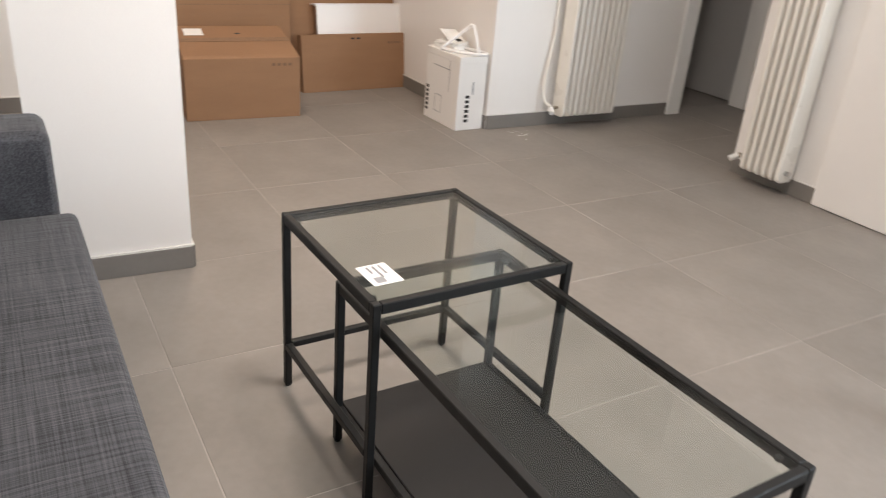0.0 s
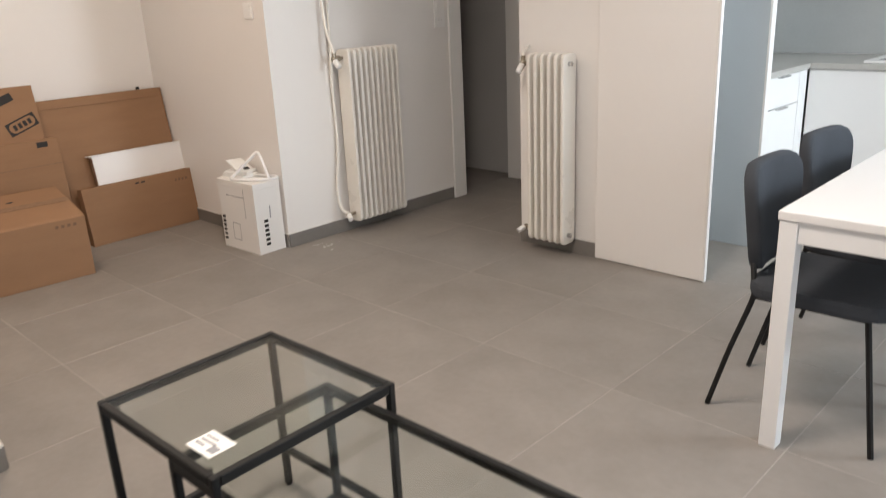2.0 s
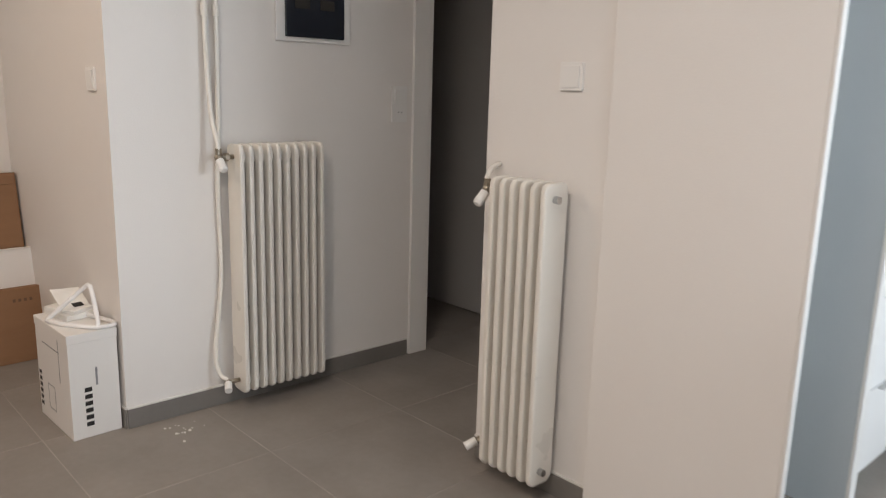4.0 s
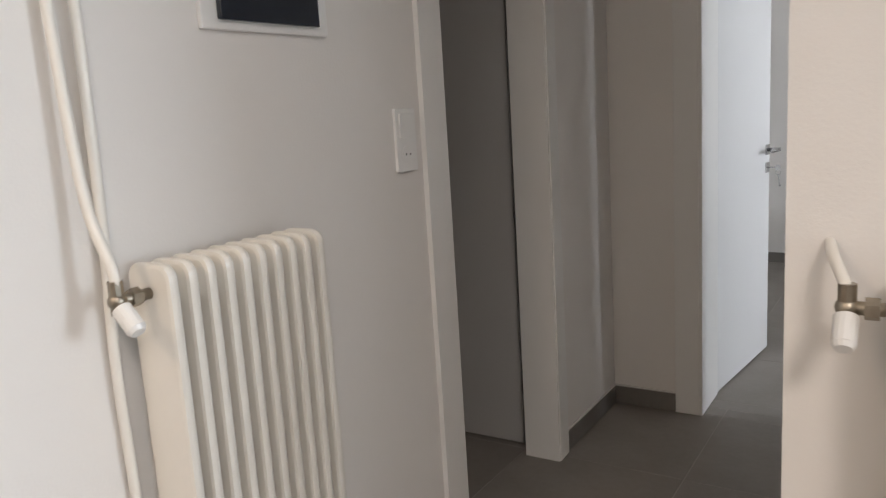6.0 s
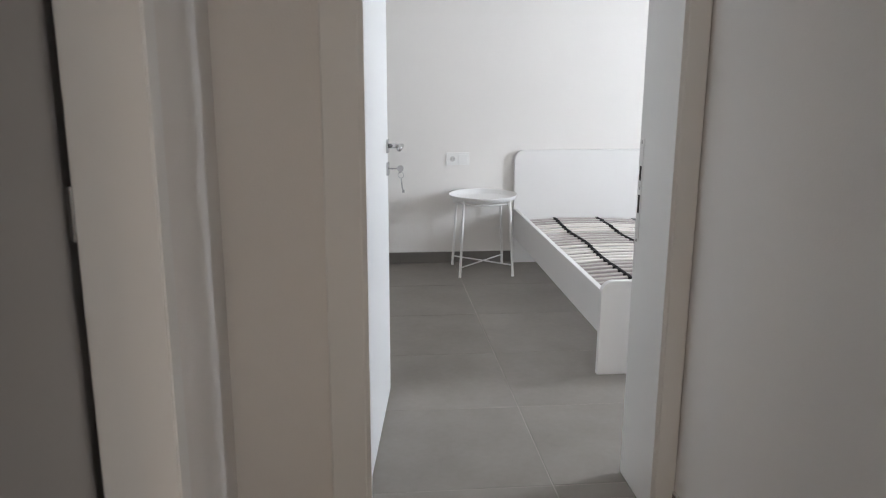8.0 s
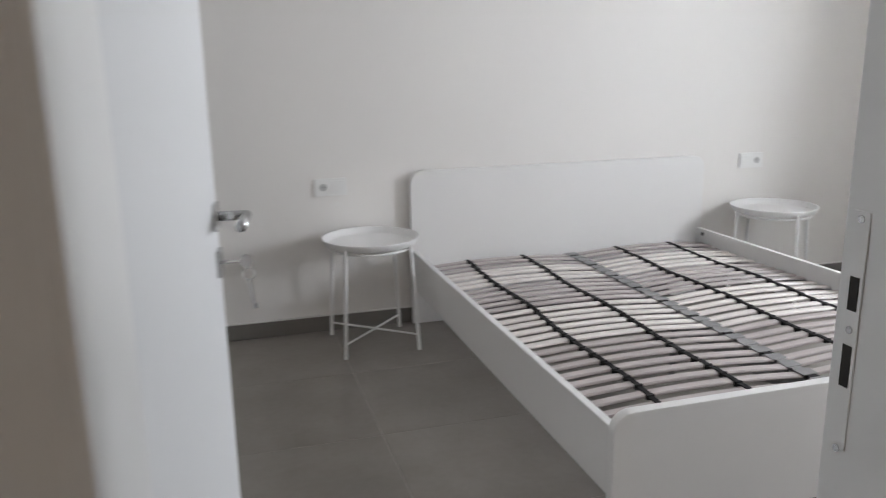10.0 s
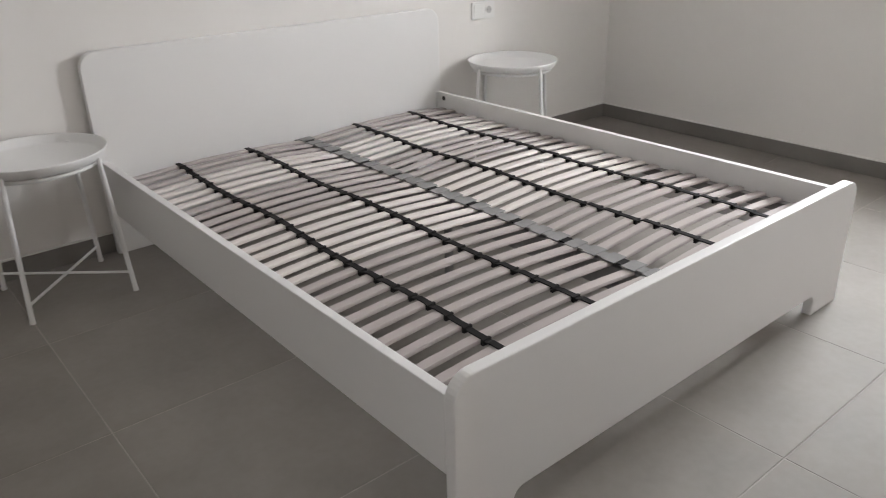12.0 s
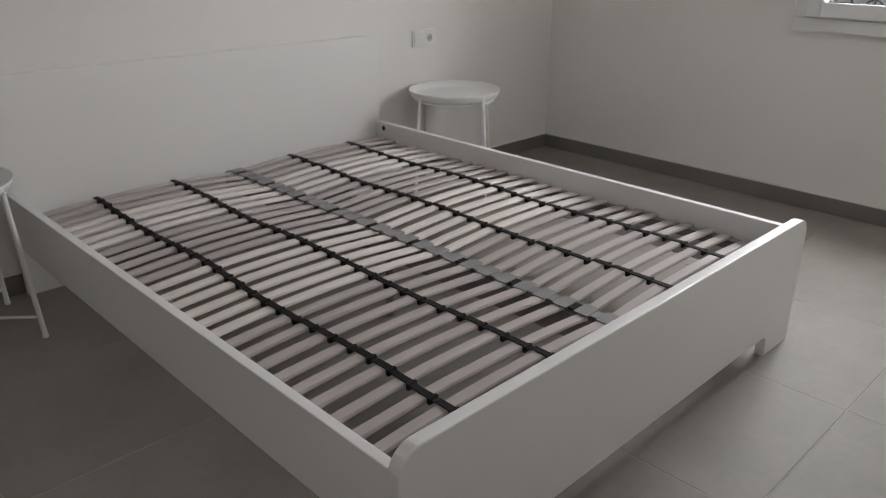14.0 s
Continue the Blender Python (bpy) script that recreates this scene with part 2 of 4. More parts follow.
def pipe(points, r, seg=10, bm=None):
    """A round tube along a smooth line through the points."""
    pts = [Vector(p) for p in points]
    line = []
    for i in range(len(pts) - 1):
        a, b_, c, d = pts[max(i - 1, 0)], pts[i], pts[i + 1], pts[min(i + 2, len(pts) - 1)]
        for k in range(6):
            t = k / 6
            line.append(0.5 * ((2 * b_) + (c - a) * t + (2 * a - 5 * b_ + 4 * c - d) * t * t + (3 * b_ - a - 3 * c + d) * t ** 3))
    line.append(pts[-1])
    b = bmesh.new()
    rings = []
    for i, p in enumerate(line):
        way = (line[min(i + 1, len(line) - 1)] - line[max(i - 1, 0)]).normalized()
        side = way.cross(Vector((0.31, 0.83, 0.47))).normalized()
        up = way.cross(side)
        rings.append([b.verts.new(p + r * (math.cos(a) * side + math.sin(a) * up)) for a in (2 * math.pi * k / seg for k in range(seg))])
    for u, v in zip(rings, rings[1:]):
        for k in range(seg):
            b.faces.new((u[k], u[(k + 1) % seg], v[(k + 1) % seg], v[k]))
    b.faces.new(rings[0][::-1])
    b.faces.new(rings[-1])
    bmesh.ops.recalc_face_normals(b, faces=list(b.faces))
    return merge(bm, b)


def prism(outline, y0, y1, bm=None, bevel=0.0):
    """An outline in x and z, thick from y0 to y1."""
    b = bmesh.new()
    f = b.faces.new([b.verts.new((x, y0, z)) for x, z in outline])
    g = bmesh.ops.extrude_face_region(b, geom=[f])
    bmesh.ops.translate(b, vec=(0, y1 - y0, 0), verts=[v for v in g["geom"] if isinstance(v, bmesh.types.BMVert)])
    bmesh.ops.recalc_face_normals(b, faces=list(b.faces))
    if bevel:
        rim = [e for e in b.edges if abs(e.verts[0].co.y - e.verts[1].co.y) < 1e-6]
        bmesh.ops.bevel(b, geom=rim, offset=bevel, segments=2, profile=0.6, affect="EDGES")
    return merge(bm, b)


def rounded(w, h, r, n=6):
    """A rectangle with round corners about its middle."""
    out = []
    for cx, cz, a0 in ((w / 2 - r, h / 2 - r, 0), (-w / 2 + r, h / 2 - r, 90), (-w / 2 + r, -h / 2 + r, 180), (w / 2 - r, -h / 2 + r, 270)):
        for k in range(n + 1):
            a = radians(a0 + 90 * k / n)
            out.append((cx + r * math.cos(a), cz + r * math.sin(a)))
    return out


def footprint(points, z0, z1, bm=None):
    b = bmesh.new()
    f = b.faces.new([b.verts.new((x, y, z0)) for x, y in points])
    g = bmesh.ops.extrude_face_region(b, geom=[f])
    bmesh.ops.translate(b, vec=(0, 0, z1 - z0), verts=[v for v in g["geom"] if isinstance(v, bmesh.types.BMVert)])
    bmesh.ops.recalc_face_normals(b, faces=list(b.faces))
    return merge(bm, b)


def structure(name, bm, mat, label, category):
    return tagged(part(name, bm, mat), label, category, kind="structure")


# ---- the shell ----
H = 2.70


def ax(y):
    """The face of the slightly skewed wall beside the hall."""
    return 0.085 + 0.009 * y if y < 2.0 else 0.150


WL = "white painted plaster wall, matt and clean"
# skewed wall with the side doorway
b = footprint([(ax(-0.02), -0.02), (ax(1.455), 1.455), (0.03, 1.455), (0.03, 1.0), (-0.06, 1.0), (-0.06, -0.02)], 0, H)
b = footprint([(ax(1.455), 1.455), (0.145, 2.075), (0.03, 2.075), (0.03, 1.455)], 2.06, H, b)
b = footprint([(0.145, 2.075), (0.145, 2.70), (0.03, 2.70), (0.03, 2.075)], 0, H, b)
structure("wall_west", b, PAINT, WL + " with a side doorway", "wall")
structure("wall_niche_side", box(-1.30, -0.06, -0.02, 0.12, 0, H), PAINT, WL + " beside the box niche", "wall")
structure("wall_niche_back", box(-1.44, -1.30, -1.95, 2.70, 0, H), PAINT, WL + " behind the cartons", "wall")
structure("wall_alcove", box(-1.0, -0.84, -3.30, -1.95, 0, H), PAINT, WL + " behind the pillar", "wall")
structure("pillar", footprint([(1.230, -1.912), (1.213, -2.345), (0.80, -2.33), (0.81, -1.895)], 0, H), PAINT, "square white plastered pillar beside the sofa", "pillar")
# block between hall and kitchen
structure("wall_north", footprint([(1.090, 0.866), (1.585, 0.870), (1.585, 1.29), (1.115, 1.29)], 0, H), PAINT, WL + " carrying the narrow radiator", "wall")
structure("wall_hall_east", box(1.425, 1.60, 1.29, 2.70, 0, H), PAINT, WL + " along the hall", "wall")
# wall between the hall, kitchen and bedroom, with the bedroom doorway
b = box(-1.44, 0.50, 2.70, 2.935, 0, H)
b = box(1.374, 5.34, 2.70, 2.935, 0, H, bm=b)
b = box(0.50, 1.374, 2.70, 2.935, 2.06, H, bm=b)
structure("wall_middle", b, PAINT, WL + " with the bedroom doorway", "wall")
# living room closing walls
structure("wall_south", box(-1.0, 5.34, -3.44, -3.30, 0, H), PAINT, WL + " behind the sofa", "wall")
b = box(5.20, 5.34, -3.30, -1.90, 0, H)
b = box(5.20, 5.34, 0.0, 0.95, 0, H, bm=b)
b = box(5.20, 5.34, 1.95, 2.70, 0, H, bm=b)
b = box(5.20, 5.34, -1.90, 0.0, 2.25, H, bm=b)
b = box(5.20, 5.34, 0.95, 1.95, 0, 0.95, bm=b)
b = box(5.20, 5.34, 0.95, 1.95, 2.1, H, bm=b)
structure("wall_east", b, PAINT, WL + " with balcony door and kitchen window", "wall")
# bedroom walls
structure("wall_bedroom_head", box(-0.75, 4.73, 5.89, 6.05, 0, H), PAINT, WL + " behind the bed head", "wall")
structure("wall_bedroom_west", box(-0.75, -0.60, 2.936, 5.89, 0, H), PAINT, WL, "wall")
b = box(4.56, 4.73, 2.936, 3.62, 0, H)
b = box(4.56, 4.73, 4.405, 5.89, 0, H, bm=b)
b = box(4.56, 4.73, 3.62, 4.405, 0, 0.895, bm=b)
b = box(4.56, 4.73, 3.62, 4.405, 2.09, H, bm=b)
structure("wall_bedroom_east", b, PAINT, WL + " with the bedroom window", "wall")
structure("ceiling", box(-1.44, 5.34, -3.44, 2.905, H, H + 0.12), CEIL, "plain white plastered ceiling of the living room", "ceiling")
structure("ceiling_bedroom", box(-0.75, 4.73, 2.91, 6.05, H, H + 0.12), CEIL, "plain white plastered ceiling of the bedroom", "ceiling")


# skirting: dark tile strip with a pale joint on top
def skirting(p, q, name="baseboard"):
    p, q = Vector((*p, 0)), Vector((*q, 0))
    n = (q - p).length
    e = tagged(part(name, box(0, n, 0, 0.009, 0, 0.078, 0.0015, 1), SKIRT), "grey tile skirting along the foot of the wall", "baseboard", kind="structure")
    part("joint", box(0, n, 0.0, 0.008, 0.0782, 0.084), CAULK, e)
    e.matrix_world = Matrix.Translation(p) @ Matrix.Rotation(math.atan2((q - p).y, (q - p).x), 4, "Z")
    return e


skirting((ax(1.36), 1.36), (ax(-0.02), -0.02))
for e_p, e_q in (((ax(-0.02), -0.02), (-1.30, -0.02)), ((-1.30, -0.02), (-1.30, -1.95)), ((-0.84, -1.95), (-0.84, -3.30)),
                 ((1.230, -1.912), (1.213, -2.345)), ((0.81, -1.895), (1.230, -1.912)), ((1.585, 0.870), (1.090, 0.866)),
                 ((1.425, 1.29), (1.425, 2.68)), ((0.41, 2.70), (0.145, 2.70)),
                 ((0.145, 2.69), (0.145, 2.152)), ((4.56, 5.89), (-0.60, 5.89)), ((4.56, 2.94), (4.56, 5.89))):
    skirting(e_p, e_q)

# door casings and linings
def trim(name, bm, label, mat=None):
    return structure(name, bm, mat or GLOSS, label, "door frame")


CL = "white lacquered door casing with a rounded edge"
b = footprint([(ax(1.37), 1.37), (ax(1.37) + 0.014, 1.372), (ax(1.462) + 0.016, 1.460), (ax(1.462), 1.460)], 0, 2.13)
b = footprint([(0.145, 2.067), (0.163, 2.067), (0.159, 2.150), (0.145, 2.150)], 0, 2.13, b)
b = footprint([(ax(1.462), 1.462), (ax(1.462) + 0.020, 1.462), (0.163, 2.067), (0.145, 2.067)], 2.04, 2.13, b)
b = footprint([(ax(1.463) + 0.014, 1.4625), (ax(1.463) + 0.014, 1.482), (0.022, 1.482), (0.022, 1.4625)], 0, 2.04, b)
b = footprint([(0.160, 2.058), (0.160, 2.0665), (0.022, 2.0665), (0.022, 2.058)], 0, 2.04, b)
trim("door_frame_1", b, CL + " round the side doorway")
b = box(0.413, 0.512, 2.682, 2.6995, 0, 2.13, 0.005)
b = box(1.361, 1.4235, 2.682, 2.6995, 0, 2.13, 0.005, bm=b)
b = box(0.512, 1.361, 2.682, 2.6995, 2.045, 2.13, 0.005, bm=b)
b = box(0.5005, 0.524, 2.684, 2.955, 0, 2.04, 0.003, bm=b)
b = box(1.350, 1.3735, 2.684, 2.955, 0, 2.04, 0.003, bm=b)
b = box(0.524, 1.350, 2.684, 2.955, 2.02, 2.0595, 0.003, bm=b)
b = box(1.361, 1.440, 2.936, 2.955, 0, 2.13, 0.004, bm=b)
b = box(0.415, 0.500, 2.936, 2.955, 0, 2.13, 0.004, bm=b)
frame2 = trim("door_frame_2", b, CL + " round the bedroom doorway")
strike = part("strike_plate", box(1.3475, 1.3498, 2.916, 2.940, 0.80, 1.11, 0.0008, 1), GLOSS, frame2, "white strike plate with latch holes")
for z0, z1 in ((0.985, 1.028), (0.885, 0.940)):
    part("latch_hole", box(1.3465, 1.3474, 2.921, 2.935, z0, z1), DARK, strike)
for z in (1.10, 0.96, 0.80):
    part("screw", rod((1.3475, 2.928, z), (1.3460, 2.928, z), 0.005), CHROME, strike)

# side door, standing open into the dark side room
door1 = empty("door_1", "pale grey laminate door standing open into a dark side room", "door", kind="structure")
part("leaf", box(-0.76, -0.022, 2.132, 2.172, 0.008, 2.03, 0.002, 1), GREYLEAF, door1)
for z in (0.28, 1.05, 1.80):
    part("hinge", rod((0.004, 2.098, z - 0.05), (0.004, 2.098, z + 0.05), 0.007), CHROME, door1, "steel hinge barrel")

# bedroom door, open at a right angle
door2 = empty("door_2", "white laminate bedroom door standing wide open", "door", pose(0.519, 2.925, 0, 0, 0, -6.3), kind="structure")
part("leaf", box(-0.040, 0.0, 0.0, 0.775, 0.008, 2.03, 0.002, 1), LEAF, door2)
handle = part("handle", moved(prism(rounded(0.05, 0.05, 0.006), -0.004, 0.004, bevel=0.001), Matrix.Translation((0.004, 0.728, 1.025)) @ Matrix.Rotation(radians(90), 4, "Z")), CHROME, door2, "brushed steel lever handle on a square rose")
part("lever", rod((0.058, 0.728, 1.025), (0.056, 0.616, 1.025), 0.0095, 12, rod((0.006, 0.728, 1.025), (0.062, 0.728, 1.025), 0.009)), CHROME, handle, smooth=True)
lock = part("lock_rose", moved(prism(rounded(0.05, 0.05, 0.006), -0.004, 0.004, bevel=0.001), Matrix.Translation((0.004, 0.728, 0.938)) @ Matrix.Rotation(radians(90), 4, "Z")), CHROME, door2, "brushed steel keyhole rose")
b = rod((0.008, 0.728, 0.938), (0.040, 0.728, 0.938), 0.003)
b = rod((0.052, 0.7265, 0.938), (0.052, 0.7295, 0.938), 0.013, 14, b)
part("key", b, CHROME, lock, "steel key in the lock")
b = bmesh.new()
ring = [(0.054 + 0.011 * math.cos(a), 0.728, 0.913 + 0.011 * math.sin(a)) for a in (2 * math.pi * k / 12 for k in range(13))]
b = pipe(ring, 0.0012, 6, b)
b = rod((0.054, 0.728, 0.901), (0.062, 0.728, 0.845), 0.0028, 8, b)
b = box(0.058, 0.068, 0.727, 0.729, 0.845, 0.855, bm=b)
part("key_ring", b, CHROME, lock, "key ring with a spare key")
part("latch", box(-0.026, -0.012, 0.7755, 0.778, 0.93, 1.09), CHROME, door2, "steel latch plate on the door edge")

# flush panel beside the narrow radiator and the tall panel behind it
panel = structure("panel_white", box(1.586, 2.182, 0.851, 0.871, 0.004, H - 0.002, 0.002, 1), PAINT, "smooth white sliding panel beside the wall", "panel")
part("edge_strip", box(2.1825, 2.192, 0.849, 0.873, 0.002, H - 0.004, 0.002, 1), GLOSS, panel, "bright white edge strip")
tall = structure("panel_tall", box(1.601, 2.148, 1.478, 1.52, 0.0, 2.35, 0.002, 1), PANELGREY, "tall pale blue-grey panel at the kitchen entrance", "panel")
part("edge_strip", box(2.1485, 2.162, 1.475, 1.523, 0.0, 2.35, 0.002, 1), GLOSS, tall, "white edge strip")

# ---- windows ----
win = empty("window_1", "white framed bedroom window above a wide sill", "window", kind="structure", m=pose(0.15, 0.018, 0.04))
b = box(4.396, 4.4095, 3.515, 4.470, 0.786, 0.842, 0.005, 3)
b = box(4.396, 4.4095, 4.410, 4.470, 0.842, 2.11, 0.005, 3, bm=b)
b = box(4.396, 4.4095, 3.515, 3.575, 0.842, 2.11, 0.005, 3, bm=b)
b = box(4.396, 4.4095, 3.575, 4.410, 2.055, 2.11, 0.005, 3, bm=b)
part("casing", b, GLOSS, win)
b = box(4.392, 4.397, 3.515, 4.470, 0.782, 0.790, 0.002)
b = box(4.392, 4.397, 4.462, 4.470, 0.790, 2.11, 0.002, bm=b)
part("casing_bead", b, GLOSS, win)
part("window_sill", box(4.43, 4.62, 3.602, 4.383, 0.856, 0.872, 0.004), GLOSS, win, "white sill outside the pane")
y0, y1 = 3.578, 4.407
b = box(4.380, 4.409, y0, y0 + 0.065, 0.846, 2.052, 0.005)
b = box(4.380, 4.409, y1 - 0.065, y1, 0.846, 2.052, 0.005, bm=b)
b = box(4.380, 4.409, y0 + 0.065, y1 - 0.065, 0.846, 0.912, 0.005, bm=b)
b = box(4.380, 4.409, y0 + 0.065, y1 - 0.065, 1.988, 2.052, 0.005, bm=b)
sash = part("sash", b, ALU, win, "white window sash")
p = part("pane", box(4.392, 4.398, y0 + 0.065, y1 - 0.065, 0.912, 1.988), PANE, sash)
p.visible_shadow = False
b = box(4.3885, 4.3915, y0 + 0.065, y1 - 0.065, 0.912, 0.9165)
b = box(4.3885, 4.3915, y1 - 0.0695, y1 - 0.065, 0.9165, 1.988, bm=b)
part("gasket", b, DARK, sash, "dark rubber glazing gasket")
for z in (0.98, 1.9):
    b = rod((4.383, y1 + 0.004, z - 0.036), (4.383, y1 + 0.004, z - 0.002), 0.0075)
    part("hinge", b, ALU, sash)
    part("hinge", rod((4.383, y1 + 0.004, z + 0.002), (4.383, y1 + 0.004, z + 0.036), 0.0075), ALU, sash)

wb = empty("window_2", "white framed glazed balcony door", "window", kind="structure")
for y0, y1 in ((-1.895, -0.955), (-0.945, -0.005)):
    b = box(5.24, 5.30, y0, y0 + 0.07, 0.005, 2.245, 0.005)
    b = box(5.24, 5.30, y1 - 0.07, y1, 0.005, 2.245, 0.005, bm=b)
    b = box(5.24, 5.30, y0 + 0.07, y1 - 0.07, 0.005, 0.09, 0.005, bm=b)
    b = box(5.24, 5.30, y0 + 0.07, y1 - 0.07, 2.17, 2.245, 0.005, bm=b)
    sash = part("sash", b, ALU, wb)
    part("pane", box(5.262, 5.268, y0 + 0.07, y1 - 0.07, 0.09, 2.17), PANE, sash).visible_shadow = False
wk = empty("window_3", "white framed kitchen window", "window", kind="structure")
b = box(5.24, 5.30, 0.955, 1.02, 0.955, 2.095, 0.005)
b = box(5.24, 5.30, 1.88, 1.945, 0.955, 2.095, 0.005, bm=b)
b = box(5.24, 5.30, 1.02, 1.88, 0.955, 1.02, 0.005, bm=b)
b = box(5.24, 5.30, 1.02, 1.88, 2.03, 2.095, 0.005, bm=b)
sash = part("sash", b, ALU, wk)
part("pane", box(5.262, 5.268, 1.02, 1.88, 1.02, 2.03), PANE, sash).visible_shadow = False

# outside: ground, the house across the lane, an old iron railing
structure("ground", box(-300, 300, -300, 300, -3.2, -3.1), ASPHALT, "grey asphalt ground around the house", "ground")
house = empty("house", "pale plastered house across the lane", "house", pose(9.5, 3.4, -3.1))
part("wall", box(0, 6, -7, 7, 0, 9.5), FACADE, house)
part("roof", box(-0.3, 6.2, -7.2, 7.2, 9.5, 9.75), FACADE, house)
for i in range(4):
    for k in range(3):
        w = part("window", box(-0.02, 0.0, -5.6 + 3.2 * i, -4.5 + 3.2 * i, 0.9 + 3.1 * k, 2.5 + 3.1 * k), ALU, house)
        part("pane", box(-0.03, -0.021, -5.5 + 3.2 * i, -4.6 + 3.2 * i, 1.0 + 3.1 * k, 2.4 + 3.1 * k), NAVY, w)
rail = empty("balcony_railing", "weathered dark iron railing outside the bedroom window", "railing", pose(5.75, 3.9, -0.2))
part("slab", box(-0.9, 0.1, -1.3, 1.3, -0.15, 0.0), FACADE, rail, "plastered balcony slab")
part("top_rail", rod((0, -1.25, 1.15), (0, 1.25, 1.15), 0.018), IRON, rail)
part("low_rail", rod((0, -1.25, 0.08), (0, 1.25, 0.08), 0.012), IRON, rail)
for k in range(21):
    y = -1.25 + 0.125 * k
    part("bar", rod((0, y, 0.0), (0, y, 1.15), 0.007, 8), IRON, rail)
for k in range(10):
    y = -1.125 + 0.25 * k
    ring = [(0, y + 0.055 * math.cos(a), 1.03 + 0.055 * math.sin(a)) for a in (2 * math.pi * j / 14 for j in range(15))]
    part("scroll", pipe(ring, 0.006, 6), IRON, rail)


# ---- living room ----
def radiator(name, label, sections, m, wide=0.0465, top=1.085):
    """A steel column radiator: x along the wall, the wall at y = 0, the front at y = -0.145."""
    e = empty(name, label, "radiator", m)
    pitch, z0, z1 = wide, 0.075, top
    front, back = -0.145, -0.035
    shape = [(y, z) for y, z in rounded(back - front, z1 - z0, 0.028, 5)]
    cy, cz = (front + back) / 2, (z0 + z1) / 2
    one = None
    for i in range(sections):
        if one is None:
            b = prism(shape, -0.0102, 0.0102, bevel=0.008)
            moved(b, Matrix.Rotation(radians(90), 4, "Z"))
            moved(b, Matrix.Translation((0, cy, cz)))
            one = part("section", b, ENAMEL, e)
        else:
            o = new("section", one.data)
            o.parent = e
            one_x = o
        (one if i == 0 else one_x).location.x = (i + 0.5) * pitch
    w = sections * pitch
    for z in (z0 + 0.05, z1 - 0.05):
        part("hub", rod((0.012, cy, z), (w - 0.012, cy, z), 0.024, 14), ENAMEL, e)
        part("web", box(0.02, w - 0.02, cy - 0.022, cy + 0.022, z - 0.018, z + 0.018), ENAMEL, e)
        part("plug", rod((w - 0.01, cy - 0.01, z), (w + 0.008, cy - 0.01, z), 0.012, 8), CHROME, e, "dull metal end plug")
        part("bracket", box(w * 0.5 - 0.01, w * 0.5 + 0.01, cy, 0.0, z - 0.012, z + 0.012), ENAMEL, e)
    # valve with a white thermostat head at the upper near end, lock shield below
    zt, zb = z1 - 0.05, z0 + 0.05
    v = part("valve", rod((-0.055, cy, zt), (0.012, cy, zt), 0.010, 10, ball((-0.05, cy, zt), 0.016)), BRASS, e, "dull brass radiator valve", smooth=True)
    part("body", rod((-0.05, cy, zt - 0.022), (-0.05, cy, zt + 0.034), 0.0125, 10), BRASS, v)
    part("union_nut", rod((-0.028, cy, zt), (-0.010, cy, zt), 0.016, 6), BRASS, v)
    part("thermostat_head", rod((-0.050, cy - 0.008, zt - 0.012), (-0.050, cy - 0.040, zt - 0.042), 0.0165, 14, rod((-0.050, cy - 0.040, zt - 0.042), (-0.050, cy - 0.045, zt - 0.047), 0.0165, 14, None, 0.012)), PLASTIC, v, "white plastic valve head")
    s = part("lock_shield", rod((-0.045, cy, zb), (0.012, cy, zb), 0.009, 10, ball((-0.042, cy, zb), 0.014)), BRASS, e, "lower brass valve", smooth=True)
    part("cap", rod((-0.045, cy - 0.01, zb), (-0.062, cy - 0.045, zb - 0.018), 0.015, 12), PLASTIC, s)
    return e, cy, zt, zb


skew = math.degrees(math.atan(0.009))
m1 = Matrix.Translation((ax(0.385), 0.396, 0)) @ Matrix.Rotation(radians(90 - skew), 4, "Z")
rad1, cy, zt, zb = radiator("radiator", "cream enamelled column radiator with ten columns under two pipes", 10, m1, 0.0402)
b = pipe([(-0.058, -0.028, H), (-0.058, -0.028, 1.62), (-0.058, -0.03, 1.45), (-0.056, -0.05, 1.20), (-0.052, cy, zt + 0.055), (-0.05, cy, zt + 0.01)], 0.0095)
part("feed_pipe", b, ENAMEL, rad1, "cream painted heating pipe", smooth=True)
b = pipe([(-0.012, -0.028, H), (-0.012, -0.028, 1.62), (-0.012, -0.026, 1.40), (-0.014, -0.020, 1.12), (-0.022, -0.016, 0.90), (-0.020, -0.016, 0.55),
          (-0.060, -0.03, 0.26), (-0.062, -0.06, 0.16), (-0.042, cy, zb + 0.01)], 0.0095)
part("return_pipe", b, ENAMEL, rad1, "cream painted heating pipe", smooth=True)
for x in (-0.058, -0.012):
    part("pipe_coupling", rod((x, -0.028, 1.555), (x, -0.028, 1.60), 0.0135, 12), ENAMEL, rad1)
    part("pipe_clip", box(x - 0.008, x + 0.008, -0.028, 0.0, 1.66, 1.675), ENAMEL, rad1)

m2 = Matrix.Translation((1.232, 0.8672, 0)) @ Matrix.Rotation(radians(0.5), 4, "Z")
rad2, cy, zt, zb = radiator("radiator", "narrow cream enamelled column radiator with six columns", 6, m2, 0.0415, 1.052)
part("feed_pipe", pipe([(-0.05, cy, zt + 0.01), (-0.055, cy + 0.004, zt + 0.035), (-0.072, cy + 0.045, zt + 0.062), (-0.080, 0.0, zt + 0.074)], 0.0085), ENAMEL, rad2, "short cream painted pipe into the wall", smooth=True)
part("return_pipe", pipe([(-0.042, cy, zb + 0.002), (-0.042, cy + 0.03, zb), (-0.042, 0.0, zb)], 0.0095), ENAMEL, rad2, smooth=True)


